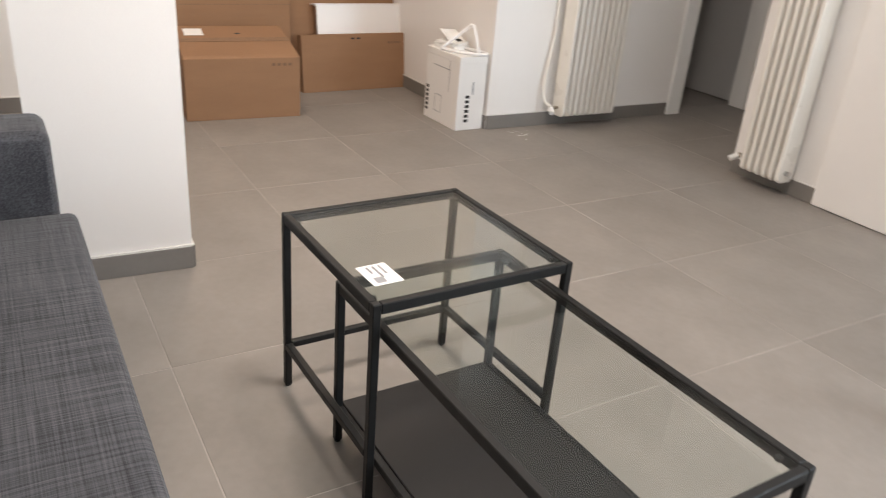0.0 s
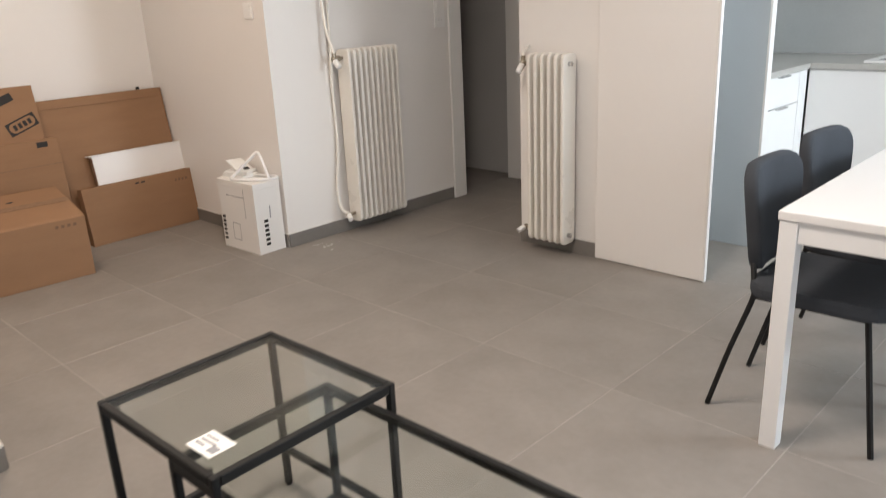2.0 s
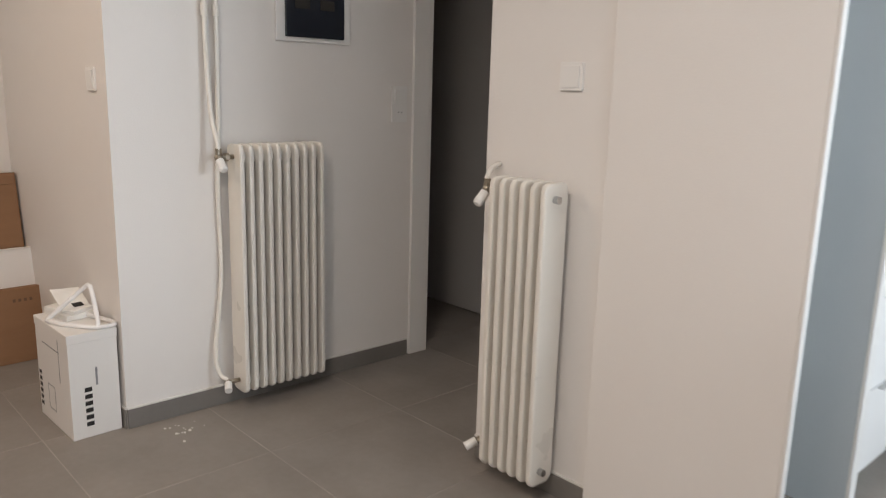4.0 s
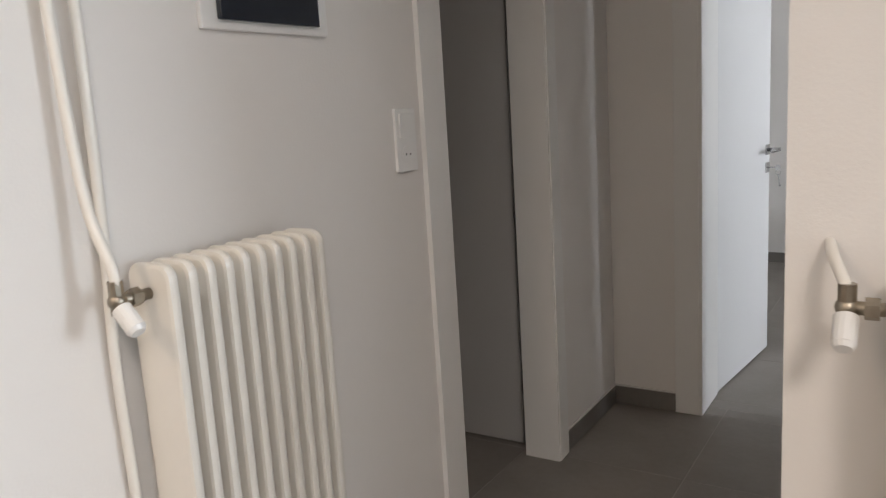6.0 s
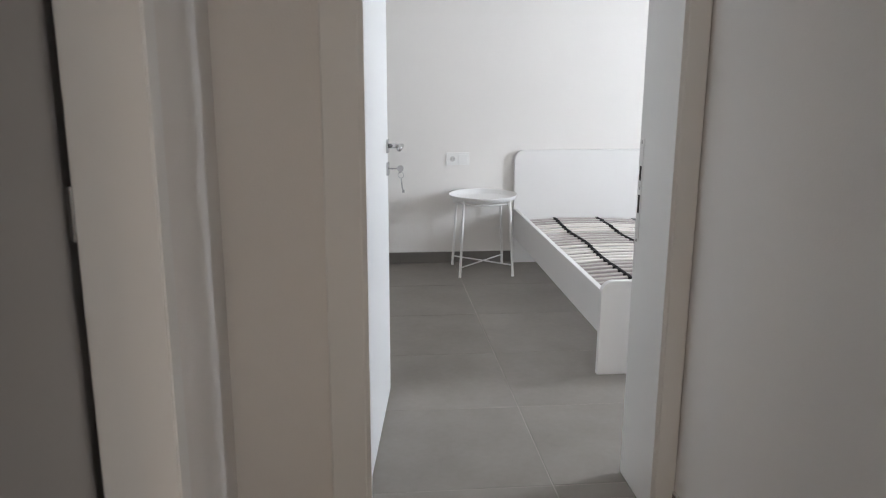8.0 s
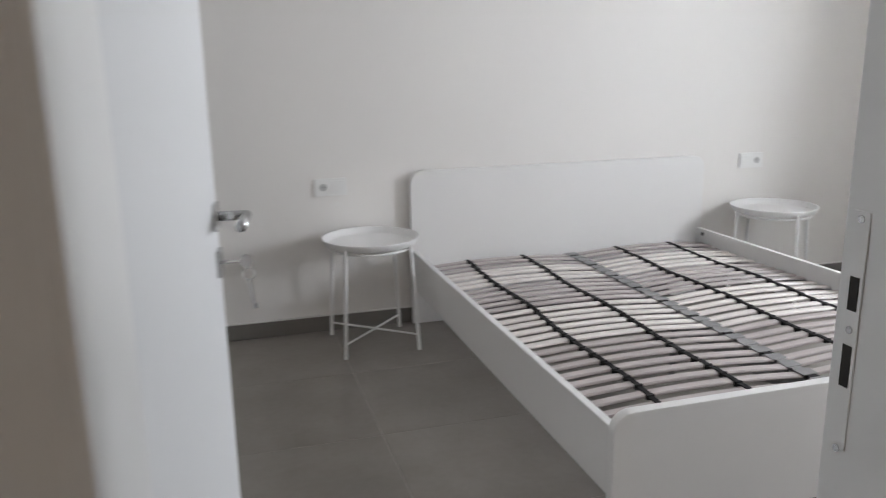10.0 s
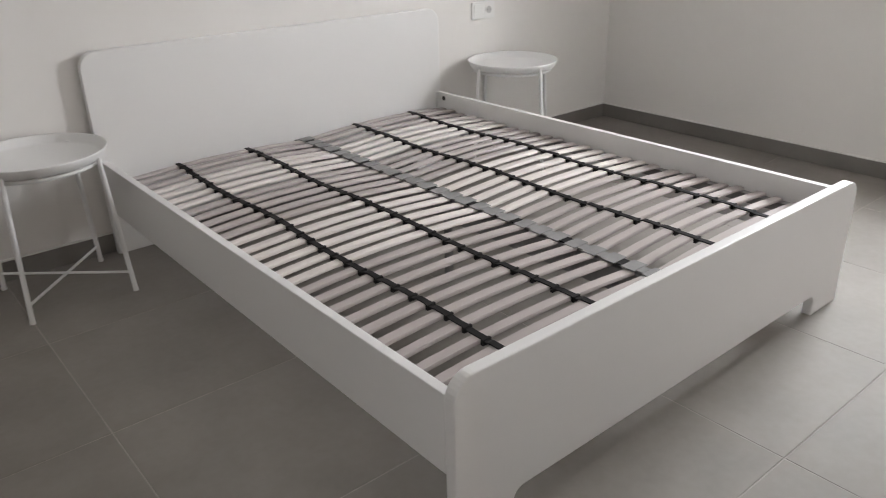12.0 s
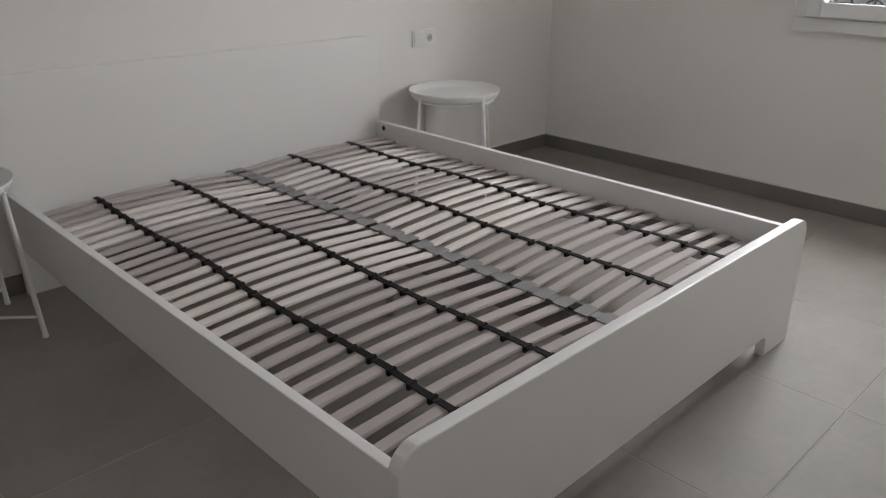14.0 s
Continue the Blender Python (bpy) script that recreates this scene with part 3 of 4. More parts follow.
def wall_plate(name, label, m, w, h, parts):
    """A switch or socket plate: x along the wall, z up, the room towards -y."""
    e = empty(name, label, "switch" if "switch" in name else "socket", m)
    part("plate", prism(rounded(w, h, 0.006), -0.009, 0.0, bevel=0.002), PLASTIC, e)
    for kind, x, z in parts:
        if kind == "rocker":
            part("rocker", moved(prism(rounded(0.063, 0.063, 0.003), -0.0135, -0.0085, bevel=0.0012), Matrix.Translation((x, 0, z)) @ Matrix.Rotation(radians(2.5), 4, "X")), PLASTIC, e)
        else:
            d = part("dish", moved(prism(rounded(0.048, 0.048, 0.0235, 8), -0.0105, -0.0088), Matrix.Translation((x, 0, z))), PLASTIC, e, "round socket dish")
            # flat disc; its grey paints the shade inside the socket's hollow
            part("well", moved(prism(rounded(0.036, 0.036, 0.0178, 8), -0.0112, -0.0106), Matrix.Translation((x, 0, z))), SHADEGREY if kind == "socket" else PLASTIC, d)
            for s in (-0.0095, 0.0095):
                part("hole", rod((x + s, -0.0112, z), (x + s, -0.0118, z), 0.0028, 8), INK, d)
    return e


mA = Matrix.Translation((ax(1.29), 1.290, 1.236)) @ Matrix.Rotation(radians(90 - skew), 4, "Z")
wall_plate("wall_switch", "white double plate with rocker above and socket below", mA, 0.09, 0.165, (("rocker", 0, 0.037), ("plain", 0, -0.037)))
wall_plate("wall_switch", "square white light switch above the narrow radiator", Matrix.Translation((1.432, 0.8685, 1.362)) @ Matrix.Rotation(radians(0.5), 4, "Z"), 0.085, 0.085, (("rocker", 0, 0),))
wall_plate("wall_switch", "square white light switch by the wall corner", pose(-0.055, -0.02, 1.315), 0.085, 0.085, (("rocker", 0, 0),))
wall_plate("wall_socket", "white double plate with socket and switch beside the bed", pose(1.130, 5.89, 0.728), 0.157, 0.085, (("socket", -0.036, 0), ("rocker", 0.036, 0)))
wall_plate("wall_socket", "white double plate with switch and socket above the side table", pose(3.53, 5.89, 0.742), 0.157, 0.085, (("rocker", -0.036, 0), ("socket", 0.036, 0)))

# fuse box on the skewed wall
mF = Matrix.Translation((ax(0.83), 0.828, 1.485)) @ Matrix.Rotation(radians(90 - skew), 4, "Z")
fuse = empty("fuse_box", "white flush fuse box with a dark tinted cover", "fuse box", mF)
part("frame", box(-0.18, 0.18, -0.012, 0, 0, 0.50, 0.004), PLASTIC, fuse)
door = part("cover", box(-0.142, 0.142, -0.024, -0.0125, 0.018, 0.475, 0.004), NAVY, fuse, "dark tinted plastic cover")
for i in range(2):
    for k in range(2):
        part("breaker", box(-0.10 + 0.12 * k, -0.03 + 0.12 * k, -0.0262, -0.0242, 0.13 + 0.15 * i, 0.17 + 0.15 * i, 0.001, 1), DARK, door)


# coffee tables: x along the length
def coffee_table(name, label, w, d, h, m, shelf):
    e = empty(name, label, "coffee table", m)
    t = 0.018
    for x in (0, w - t):
        for y in (0, d - t):
            leg = part("leg", box(x, x + t, y, y + t, 0.004, h, 0.002, 1), BLACKMETAL, e)
            part("foot_pad", rod((x + t / 2, y + t / 2, 0), (x + t / 2, y + t / 2, 0.006), 0.008, 8), BLACKMETAL, leg)
    for y in (0, d - t):
        part("top_bar", box(t + 0.0005, w - t - 0.0005, y, y + t, h - 0.024, h - 0.0005, 0.002, 1), BLACKMETAL, e)
    for x in (0, w - t):
        part("top_bar", box(x, x + t, t + 0.0005, d - t - 0.0005, h - 0.024, h - 0.0005, 0.002, 1), BLACKMETAL, e)
    g = part("glass_top", box(t + 0.001, w - t - 0.001, t + 0.001, d - t - 0.001, h - 0.008, h - 0.003), CLEAR, e, "clear tempered glass pane")
    g.visible_shadow = False
    for x in (0.05, w - 0.05):
        for y in (0.024, d - 0.024):
            part("glass_pad", rod((x, y, h - 0.016), (x, y, h - 0.0085), 0.007, 8), BLACKMETAL, e)
    if shelf:
        for y in (0.0, d - t):
            part("shelf_bar", box(t + 0.0005, w - t - 0.0005, y, y + t, 0.085, 0.105, 0.002, 1), BLACKMETAL, e)
        part("shelf", box(0.004, w - 0.004, t + 0.001, d - t - 0.001, 0.088, 0.107, 0.002, 1), SHELF, e, "black-brown lower shelf board")
    else:
        for y in (0.0, d - t):
            if y:
                part("low_bar", box(t + 0.0005, w - t - 0.0005, y, y + t, 0.115, 0.133, 0.002, 1), BLACKMETAL, e)
        for x in (0.0,):
            part("low_bar", box(x, x + t, t + 0.0005, d - t - 0.0005, 0.115, 0.133, 0.002, 1), BLACKMETAL, e)
        part("low_bar", box(t + 0.0005, w - t - 0.0005, 0.0, t, 0.115, 0.133, 0.002, 1), BLACKMETAL, e)
    return e


coffee_table("coffee_table", "square black steel coffee table with clear glass top", 0.49, 0.49, 0.488, pose(1.986, -1.857, 0, 0, 0, 1.6), False)
coffee_table("coffee_table", "long low black steel coffee table with glass top and dark shelf", 0.87, 0.44, 0.428, pose(2.246, -1.825, 0, 0, 0, 1.4), True)
card = empty("product_card", "small white printed card lying on the glass table", "card", pose(2.357, -1.775, 0.4855, 0, 0, 3))
part("sheet", box(-0.044, 0.044, -0.034, 0.034, 0, 0.0014, 0.0004, 1), PAPER, card)
for i, (x0, x1) in enumerate(((-0.036, 0.004), (-0.036, 0.016), (-0.036, -0.006))):
    part("print_bar", box(x0, x1, 0.012 - 0.014 * i, 0.018 - 0.014 * i, 0.0015, 0.0018), GREYPRINT, card)
part("print_block", box(0.012, 0.036, -0.022, 0.0, 0.0015, 0.0018), GREYPRINT, card)


# sofa along the south wall
def cushion(w, d, h, r=0.05, puff=0.015):
    b = bmesh.new()
    bmesh.ops.create_cube(b, size=1.0, matrix=Matrix.Diagonal((w, d, h, 1)))
    bmesh.ops.bevel(b, geom=list(b.edges), offset=r, segments=4, profile=0.5, affect="EDGES")
    bmesh.ops.subdivide_edges(b, edges=[e for e in b.edges if e.calc_length() > 0.15], cuts=5, use_grid_fill=True)
    for v in b.verts:
        u, s = 1 - (2 * v.co.x / w) ** 2, 1 - (2 * v.co.y / d) ** 2
        v.co.z += math.copysign(puff, v.co.z) * max(0, u) ** 0.5 * max(0, s) ** 0.5
        v.co.z += 0.004 * noise.noise(v.co * 5)
    return b


sofa = empty("sofa", "dark grey woven fabric sofa with low square arms", "sofa", pose(2.425, -2.785, 0))
part("base", box(-0.975, 0.975, -0.42, 0.49, 0.10, 0.262, 0.02), FABRIC, sofa)
part("seat_cushion", moved(cushion(1.55, 0.74, 0.155, 0.022, 0.004), Matrix.Translation((0, 0.145, 0.342))), FABRIC, sofa, "one long flat seat cushion", smooth=True)
for x in (-0.388, 0.388):
    part("back_cushion", moved(cushion(0.77, 0.20, 0.40, 0.06, 0.0), Matrix.Translation((x, -0.29, 0.60)) @ Matrix.Rotation(radians(-8), 4, "X")), FABRIC, sofa, smooth=True)
for x in (-0.880, 0.880):
    part("arm", moved(cushion(0.20, 0.92, 0.52, 0.03, 0.004), Matrix.Translation((x, 0.02, 0.36))), FABRIC, sofa, "square padded sofa arm", smooth=True)
part("back_frame", box(-0.975, 0.975, -0.46, -0.385, 0.10, 0.72, 0.03), FABRIC, sofa, smooth=False)
for x in (-0.88, 0.88):
    for y in (-0.38, 0.42):
        part("leg", rod((x, y, 0), (x, y, 0.1005), 0.02, 12, None, 0.026), BLACKMETAL, sofa)


# cartons in the niche
c1 = empty("cardboard_box", "closed brown cardboard box with a bulging top on the tiles", "cardboard box", pose(-0.455, -1.550, 0, 0, 0, -3.0))
b = bmesh.new()
corners = [b.verts.new((x, y, z)) for x, z in ((0, 0), (-0.42, 0), (-0.42, 0.425), (-0.02, 0.338), (0, 0.328)) for y in (0, 0.615)]
ends = [corners[0::2], corners[1::2]]
b.faces.new(ends[0])
b.faces.new(ends[1][::-1])
for k in range(5):
    b.faces.new((ends[0][k], ends[0][(k + 1) % 5], ends[1][(k + 1) % 5], ends[1][k]))
bmesh.ops.recalc_face_normals(b, faces=list(b.faces))
bmesh.ops.bevel(b, geom=list(b.edges), offset=0.004, segments=2, profile=0.6, affect="EDGES")
part("body", b, CARTON, c1)
for i in range(4):
    part("print_mark", box(0.0003, 0.0008, 0.46 + 0.03 * i, 0.476 + 0.03 * i, 0.285, 0.30), FADED, c1)
slope = Matrix.Translation((-0.02, 0, 0.3392)) @ Matrix.Rotation(math.atan2(0.087, 0.40), 4, "Y")
part("tape", moved(box(-0.235, -0.185, 0.0, 0.615, 0, 0.0012), slope), CARTONEDGE, c1, "brown parcel tape over the flaps")
part("torn_tape", moved(box(-0.36, -0.27, 0.06, 0.16, 0, 0.002), slope), PAPER, c1, "strip of shiny clear tape")
part("hand_hole", moved(box(-0.30, -0.285, 0.33, 0.36, 0, 0.001), slope), INK, c1)


def leaning(name, label, w, h, t, m, mat, category):
    e = empty(name, label, category, m)
    part("sheet", box(-t, 0, 0, w, 0, h, 0.002, 1), mat, e)
    return e


# flat cartons against the back wall, a folded one, a white board and a small flat carton
leaning("tall_carton", "tall narrow brown carton standing against the back wall", 0.56, 1.62, 0.04, pose(-1.19, -1.76, 0, 0, -2.2, 0), CARTON, "cardboard box")
big = leaning("flat_carton", "large flat brown carton leaning on the back wall", 1.14, 0.875, 0.05, pose(-1.045, -1.17, 0, 0, -10.0, 0), CARTON, "cardboard box")
part("folded_rim", box(0.0004, 0.004, 0.01, 1.13, 0.820, 0.870, 0.001, 1), CARTON, big)
part("staple", box(-0.006, 0.002, 0.98, 1.0, 0.8755, 0.893), INK, big)
fold = leaning("folded_carton", "folded brown carton with dark print leaning on the larger one", 0.86, 0.67, 0.06, pose(-0.955, -1.65, 0, 0, -3.5, 1), CARTON, "cardboard box")
part("flap", moved(box(-0.008, 0.0, 0.30, 0.80, 0.0, 0.31, 0.002, 1), Matrix.Translation((-0.02, 0, 0.665)) @ Matrix.Rotation(radians(-5), 4, "Y")), CARTON, fold, "open carton flap standing up")
part("side_flap", moved(box(-0.008, 0.0, 0.02, 0.298, 0.0, 0.22, 0.002, 1), Matrix.Translation((-0.02, 0, 0.665)) @ Matrix.Rotation(radians(-9), 4, "Y")), CARTON, fold)
mk = Matrix.Translation((-0.0275, 0.70, 0.765)) @ Matrix.Rotation(radians(-5), 4, "Y") @ Matrix.Rotation(radians(90), 4, "Z") @ Matrix.Rotation(radians(-20), 4, "Y")
part("print_frame", moved(prism(rounded(0.17, 0.075, 0.004), -0.0012, 0.0), mk), INK, fold, "dark printed block")
part("print_oval", moved(prism(rounded(0.15, 0.058, 0.0285, 8), -0.0022, -0.0014), mk), CARTON, fold)
for i in range(4):
    part("print_bar", moved(box(-0.052 + 0.029 * i, -0.033 + 0.029 * i, -0.0030, -0.0024, -0.015, 0.015), mk), INK, fold)
mk2 = Matrix.Translation((-0.040, 0.64, 0.91)) @ Matrix.Rotation(radians(-5), 4, "Y") @ Matrix.Rotation(radians(90), 4, "Z") @ Matrix.Rotation(radians(-20), 4, "Y")
part("print_block", moved(box(-0.045, 0.045, -0.0012, 0.0, -0.022, 0.022), mk2), INK, fold)
part("print_block", box(0.0004, 0.001, 0.74, 0.80, 0.625, 0.655), INK, fold)
part("tape_strip", box(0.0004, 0.001, 0.0, 0.86, 0.52, 0.525), CARTONEDGE, fold)
wbd = leaning("white_board", "white furniture board leaning between brown cartons", 0.60, 0.52, 0.045, pose(-0.972, -0.600, 0, 0, -9.5, 1), FOIL, "board")
part("core_edge", box(-0.041, -0.004, -0.0012, -0.0002, 0.01, 0.51), CARTONEDGE, wbd, "raw brown board edge")
part("top_edge", box(-0.050, 0.005, -0.02, 0.60, 0.5185, 0.526, 0.001, 1), WHITECARD, wbd)
sm = leaning("flat_carton", "low flat brown carton leaning against the white board", 0.735, 0.350, 0.06, pose(-0.905, -0.738, 0, 0, -8, 2.0), CARTON, "cardboard box")
part("staple", box(0.0004, 0.0015, 0.335, 0.36, 0.318, 0.328), INK, sm)
part("staple", box(0.0004, 0.0015, 0.375, 0.40, 0.318, 0.328), INK, sm)
for i in range(4):
    part("print_mark", box(0.0004, 0.001, 0.60 + 0.024 * i, 0.612 + 0.024 * i, 0.285, 0.299), FADED, sm)

# white lamp carton at the wall corner, with a folded wire stand and papers on it
wbx = empty("white_carton", "white printed carton standing at the wall corner", "cardboard box", pose(0.072, -0.212, 0, 0, 0, 2))
part("body", box(-0.35, 0, 0, 0.178, 0, 0.405, 0.003), WHITECARD, wbx)
part("lid_edge", box(-0.352, 0.002, -0.002, 0.18, 0.372, 0.408, 0.002, 1), WHITECARD, wbx)
for i in range(6):
    part("print_bar", box(0.0006, 0.001, 0.050, 0.077, 0.045 + 0.027 * i, 0.062 + 0.027 * i), INK, wbx)
    part("print_bar", box(-0.335, -0.308, -0.001, -0.0006, 0.045 + 0.026 * i, 0.061 + 0.026 * i), INK, wbx)
part("print_line", box(0.0006, 0.001, 0.092, 0.100, 0.20, 0.27), GREYPRINT, wbx)
part("print_line", box(-0.10, -0.097, -0.0015, -0.0008, 0.20, 0.37), GREYPRINT, wbx)
part("print_line", box(-0.27, -0.09, -0.0026, -0.0021, 0.318, 0.322), GREYPRINT, wbx)
for x0, x1, z0, z1 in ((-0.24, -0.237, 0.06, 0.16), (-0.17, -0.167, 0.06, 0.16), (-0.24, -0.167, 0.157, 0.16), (-0.24, -0.167, 0.06, 0.063)):
    part("print_line", box(x0, x1, -0.001, -0.0006, z0, z1), GREYPRINT, wbx)
tri = empty("wire_stand", "white bent steel tube stand lying on the white carton", "stand", pose(-0.055, -0.115, 0.408, 0, 0, 18))
part("loop", pipe([(-0.11, -0.07, 0.009), (-0.09, -0.06, 0.03), (0.005, 0.012, 0.135), (0.025, 0.017, 0.146), (0.045, 0.015, 0.132), (0.105, -0.01, 0.03), (0.11, -0.02, 0.009)], 0.009), STEELWHITE, tri, smooth=True)
part("foot_bar", pipe([(-0.11, -0.07, 0.009), (-0.02, -0.065, 0.009), (0.11, -0.02, 0.009), (0.12, 0.05, 0.009), (-0.05, 0.06, 0.009)], 0.009), STEELWHITE, tri, smooth=True)
pap = empty("paper_stack", "stack of folded white leaflets on the white carton", "papers", pose(-0.195, -0.115, 0.408, 0, 0, 12))
part("sheet", box(-0.085, 0.085, -0.06, 0.06, 0.0, 0.022, 0.002, 1), PAPER, pap)
part("sheet", moved(box(-0.08, 0.07, -0.055, 0.05, 0.0, 0.016, 0.002, 1), Matrix.Translation((0.01, 0, 0.0225)) @ Matrix.Rotation(radians(14), 4, "Z")), PAPER, pap)
part("sheet", moved(box(-0.07, 0.07, -0.06, 0.05, 0.0, 0.006, 0.001, 1), Matrix.Translation((0.0, 0.01, 0.058)) @ Matrix.Rotation(radians(24), 4, "Y") @ Matrix.Rotation(radians(-9), 4, "Z")), PAPER, pap, "creased white leaflet")
part("print_mark", moved(box(0.03, 0.055, -0.02, 0.02, 0.0065, 0.007), Matrix.Translation((0.0, 0.01, 0.058)) @ Matrix.Rotation(radians(24), 4, "Y")), INK, pap)

# plaster dust left on the tiles by the wall corner
b = bmesh.new()
rnd = random.Random(8)
for k in range(16):
    cx, cy, r = 0.23 + rnd.gauss(0, 0.03), 0.14 + rnd.gauss(0, 0.03), rnd.uniform(0.003, 0.010)
    b.faces.new([b.verts.new((cx + r * rnd.uniform(0.6, 1.3) * math.cos(a), cy + 0.6 * r * rnd.uniform(0.6, 1.3) * math.sin(a), 0.0006 + 0.0001 * k)) for a in (2 * math.pi * j / 9 for j in range(9))])
tagged(part("plaster_dust", b, CAULK), "white plaster dust smeared on the floor tiles", "dust", kind="stuff")

# dining corner
dt = empty("dining_table", "white dining table with square steel legs", "table", pose(2.926, -0.320, 0, 0, 0, 0.5))
part("tabletop", box(0, 0.75, 0, 1.25, 0.716, 0.742, 0.003), FOIL, dt)
for x in (0.004, 0.696):
    for y in (0.004, 1.196):
        part("leg", box(x, x + 0.05, y, y + 0.05, 0, 0.715, 0.003), STEELWHITE, dt)
for x in (0.01, 0.716):
    part("apron", box(x, x + 0.024, 0.0545, 1.1955, 0.652, 0.7155, 0.002, 1), STEELWHITE, dt)
for y in (0.01, 1.216):
    part("apron", box(0.0545, 0.6955, y, y + 0.024, 0.652, 0.7155, 0.002, 1), STEELWHITE, dt)


def curved_pad(w, h, t, bend, n=10):
    """An upright pad, x deep, y wide, z up, bent round its sitter, with a rounded outline."""
    b = prism(rounded(w, h, min(w, h) * 0.27, 6), -t / 2, t / 2, bevel=t * 0.35)
    moved(b, Matrix.Rotation(radians(90), 4, "Z"))
    bmesh.ops.subdivide_edges(b, edges=[e for e in b.edges if abs(e.verts[0].co.y - e.verts[1].co.y) > w * 0.4], cuts=n)
    bmesh.ops.triangulate(b, faces=[f for f in b.faces if len(f.verts) > 4])
    for v in b.verts:
        v.co.x += bend * (2 * v.co.y / w) ** 2
    return b


def chair(m):
    """A chair that faces +x; its middle on the floor is the origin."""
    e = empty("dining_chair", "slate grey upholstered chair with thin black steel legs", "chair", m, "chairs round the table")
    b = prism(rounded(0.42, 0.40, 0.08), -0.025, 0.025, bevel=0.016)
    moved(b, Matrix.Rotation(radians(90), 4, "X"))
    part("seat", moved(b, Matrix.Translation((0.03, 0, 0.445))), CHAIRFABRIC, e, smooth=False)
    b = curved_pad(0.40, 0.345, 0.045, 0.035)
    for v in b.verts:
        v.co.y *= 0.90 + 0.30 * (v.co.z / 0.345)
    moved(b, Matrix.Translation((-0.205, 0, 0.650)) @ Matrix.Rotation(radians(-4), 4, "Y"))
    part("backrest", b, CHAIRFABRIC, e, "bent upholstered backrest", smooth=True)
    for s in (-1, 1):
        part("leg", pipe([(-0.275, s * 0.172, 0.003), (-0.215, s * 0.17, 0.22), (-0.155, s * 0.165, 0.415), (-0.165, s * 0.150, 0.47), (-0.180, s * 0.125, 0.53), (-0.182, s * 0.11, 0.60)], 0.009, 8), BLACKMETAL, e, "black tube running up behind the backrest", smooth=True)
        part("leg", rod((0.23, s * 0.185, 0), (0.17, s * 0.165, 0.42), 0.009, 8), BLACKMETAL, e)
        part("side_bar", rod((-0.155, s * 0.165, 0.415), (0.17, s * 0.165, 0.415), 0.008, 8), BLACKMETAL, e)
    part("cross_bar", rod((-0.155, -0.165, 0.412), (-0.155, 0.165, 0.412), 0.008, 8), BLACKMETAL, e)
    return e


first = chair(pose(2.975, -0.005, 0, 0, 0, 1))
copy_thing(first, pose(2.950, 0.525, 0, 0, 0, -3))


# kitchen corner
def front(e, x0, x1, y0, y1, z0, z1, side):
    """A cabinet front with a bar handle; side: the way it faces."""
    if side == "x":
        d = part("drawer_front", box(x0, x0 + 0.018, y0, y1, z0, z1, 0.0015, 1), KITCHENWHITE, e)
        part("handle", box(x0 + 0.0185, x0 + 0.036, y0 + (y1 - y0) * 0.36, y0 + (y1 - y0) * 0.64, z1 - 0.007, z1 - 0.002), CHROME, d, "slim steel edge pull")
    else:
        d = part("cabinet_door", box(x0, x1, y0 - 0.018, y0, z0, z1, 0.0015, 1), KITCHENWHITE, e)
    return d


drawers = empty("drawer_cabinet", "white kitchen base cabinet with three drawers", "cabinet")
part("body", box(1.605, 2.11, 1.526, 2.12, 0.10, 0.87), KITCHENWHITE, drawers)
part("plinth", box(1.605, 2.07, 1.526, 2.12, 0.0, 0.0995), KITCHENWHITE, drawers)
for z0, z1 in ((0.105, 0.385), (0.390, 0.700), (0.705, 0.866)):
    front(drawers, 2.1105, 0, 1.530, 2.010, z0, z1, "x")
part("filler", box(2.1105, 2.1285, 2.015, 2.12, 0.105, 0.866, 0.001, 1), KITCHENWHITE, drawers)
for i in range(4):
    x0 = 2.135 + 0.6 * i
    c = empty("base_cabinet", "white kitchen base cabinet with a plain door", "cabinet", group="base cabinets")
    part("body", box(x0, x0 + 0.598, 2.145, 2.695, 0.10, 0.87), KITCHENWHITE, c)
    part("plinth", box(x0, x0 + 0.598, 2.19, 2.695, 0.0, 0.0995), KITCHENWHITE, c)
    front(c, x0 + 0.002, x0 + 0.596, 2.1445, 0, 0.105, 0.866, "y")
for i in range(4):
    x0 = 1.99 + 0.6 * i
    c = empty("wall_cabinet", "white kitchen wall cabinet above the worktop", "cabinet", group="wall cabinets")
    part("body", box(x0, x0 + 0.598, 2.37, 2.694, 1.47, 2.25), KITCHENWHITE, c)
    front(c, x0 + 0.002, x0 + 0.596, 2.3695, 0, 1.475, 2.245, "y")
c = empty("wall_cabinet", "white kitchen wall cabinet in the corner", "cabinet", group="wall cabinets")
part("body", box(1.605, 1.985, 2.36, 2.694, 1.47, 2.25, 0.002, 1), KITCHENWHITE, c)
part("cabinet_door", box(1.607, 1.983, 2.3415, 2.3595, 1.475, 2.245, 0.0015, 1), KITCHENWHITE, c)
top = tagged(part("worktop", footprint([(1.602, 1.525), (2.143, 1.525), (2.143, 2.115), (4.70, 2.115), (4.70, 2.698), (1.602, 2.698)], 0.872, 0.902), WORKTOP), "light grey stone-look kitchen worktop round the corner", "worktop")
structure("splashback", box(1.605, 4.66, 2.695, 2.6985, 0.905, 1.465), SPLASH, "grey kitchen splashback above the worktop", "splashback")
sink = empty("sink", "white kitchen sink set into the worktop", "sink", pose(2.75, 2.42, 0.902))
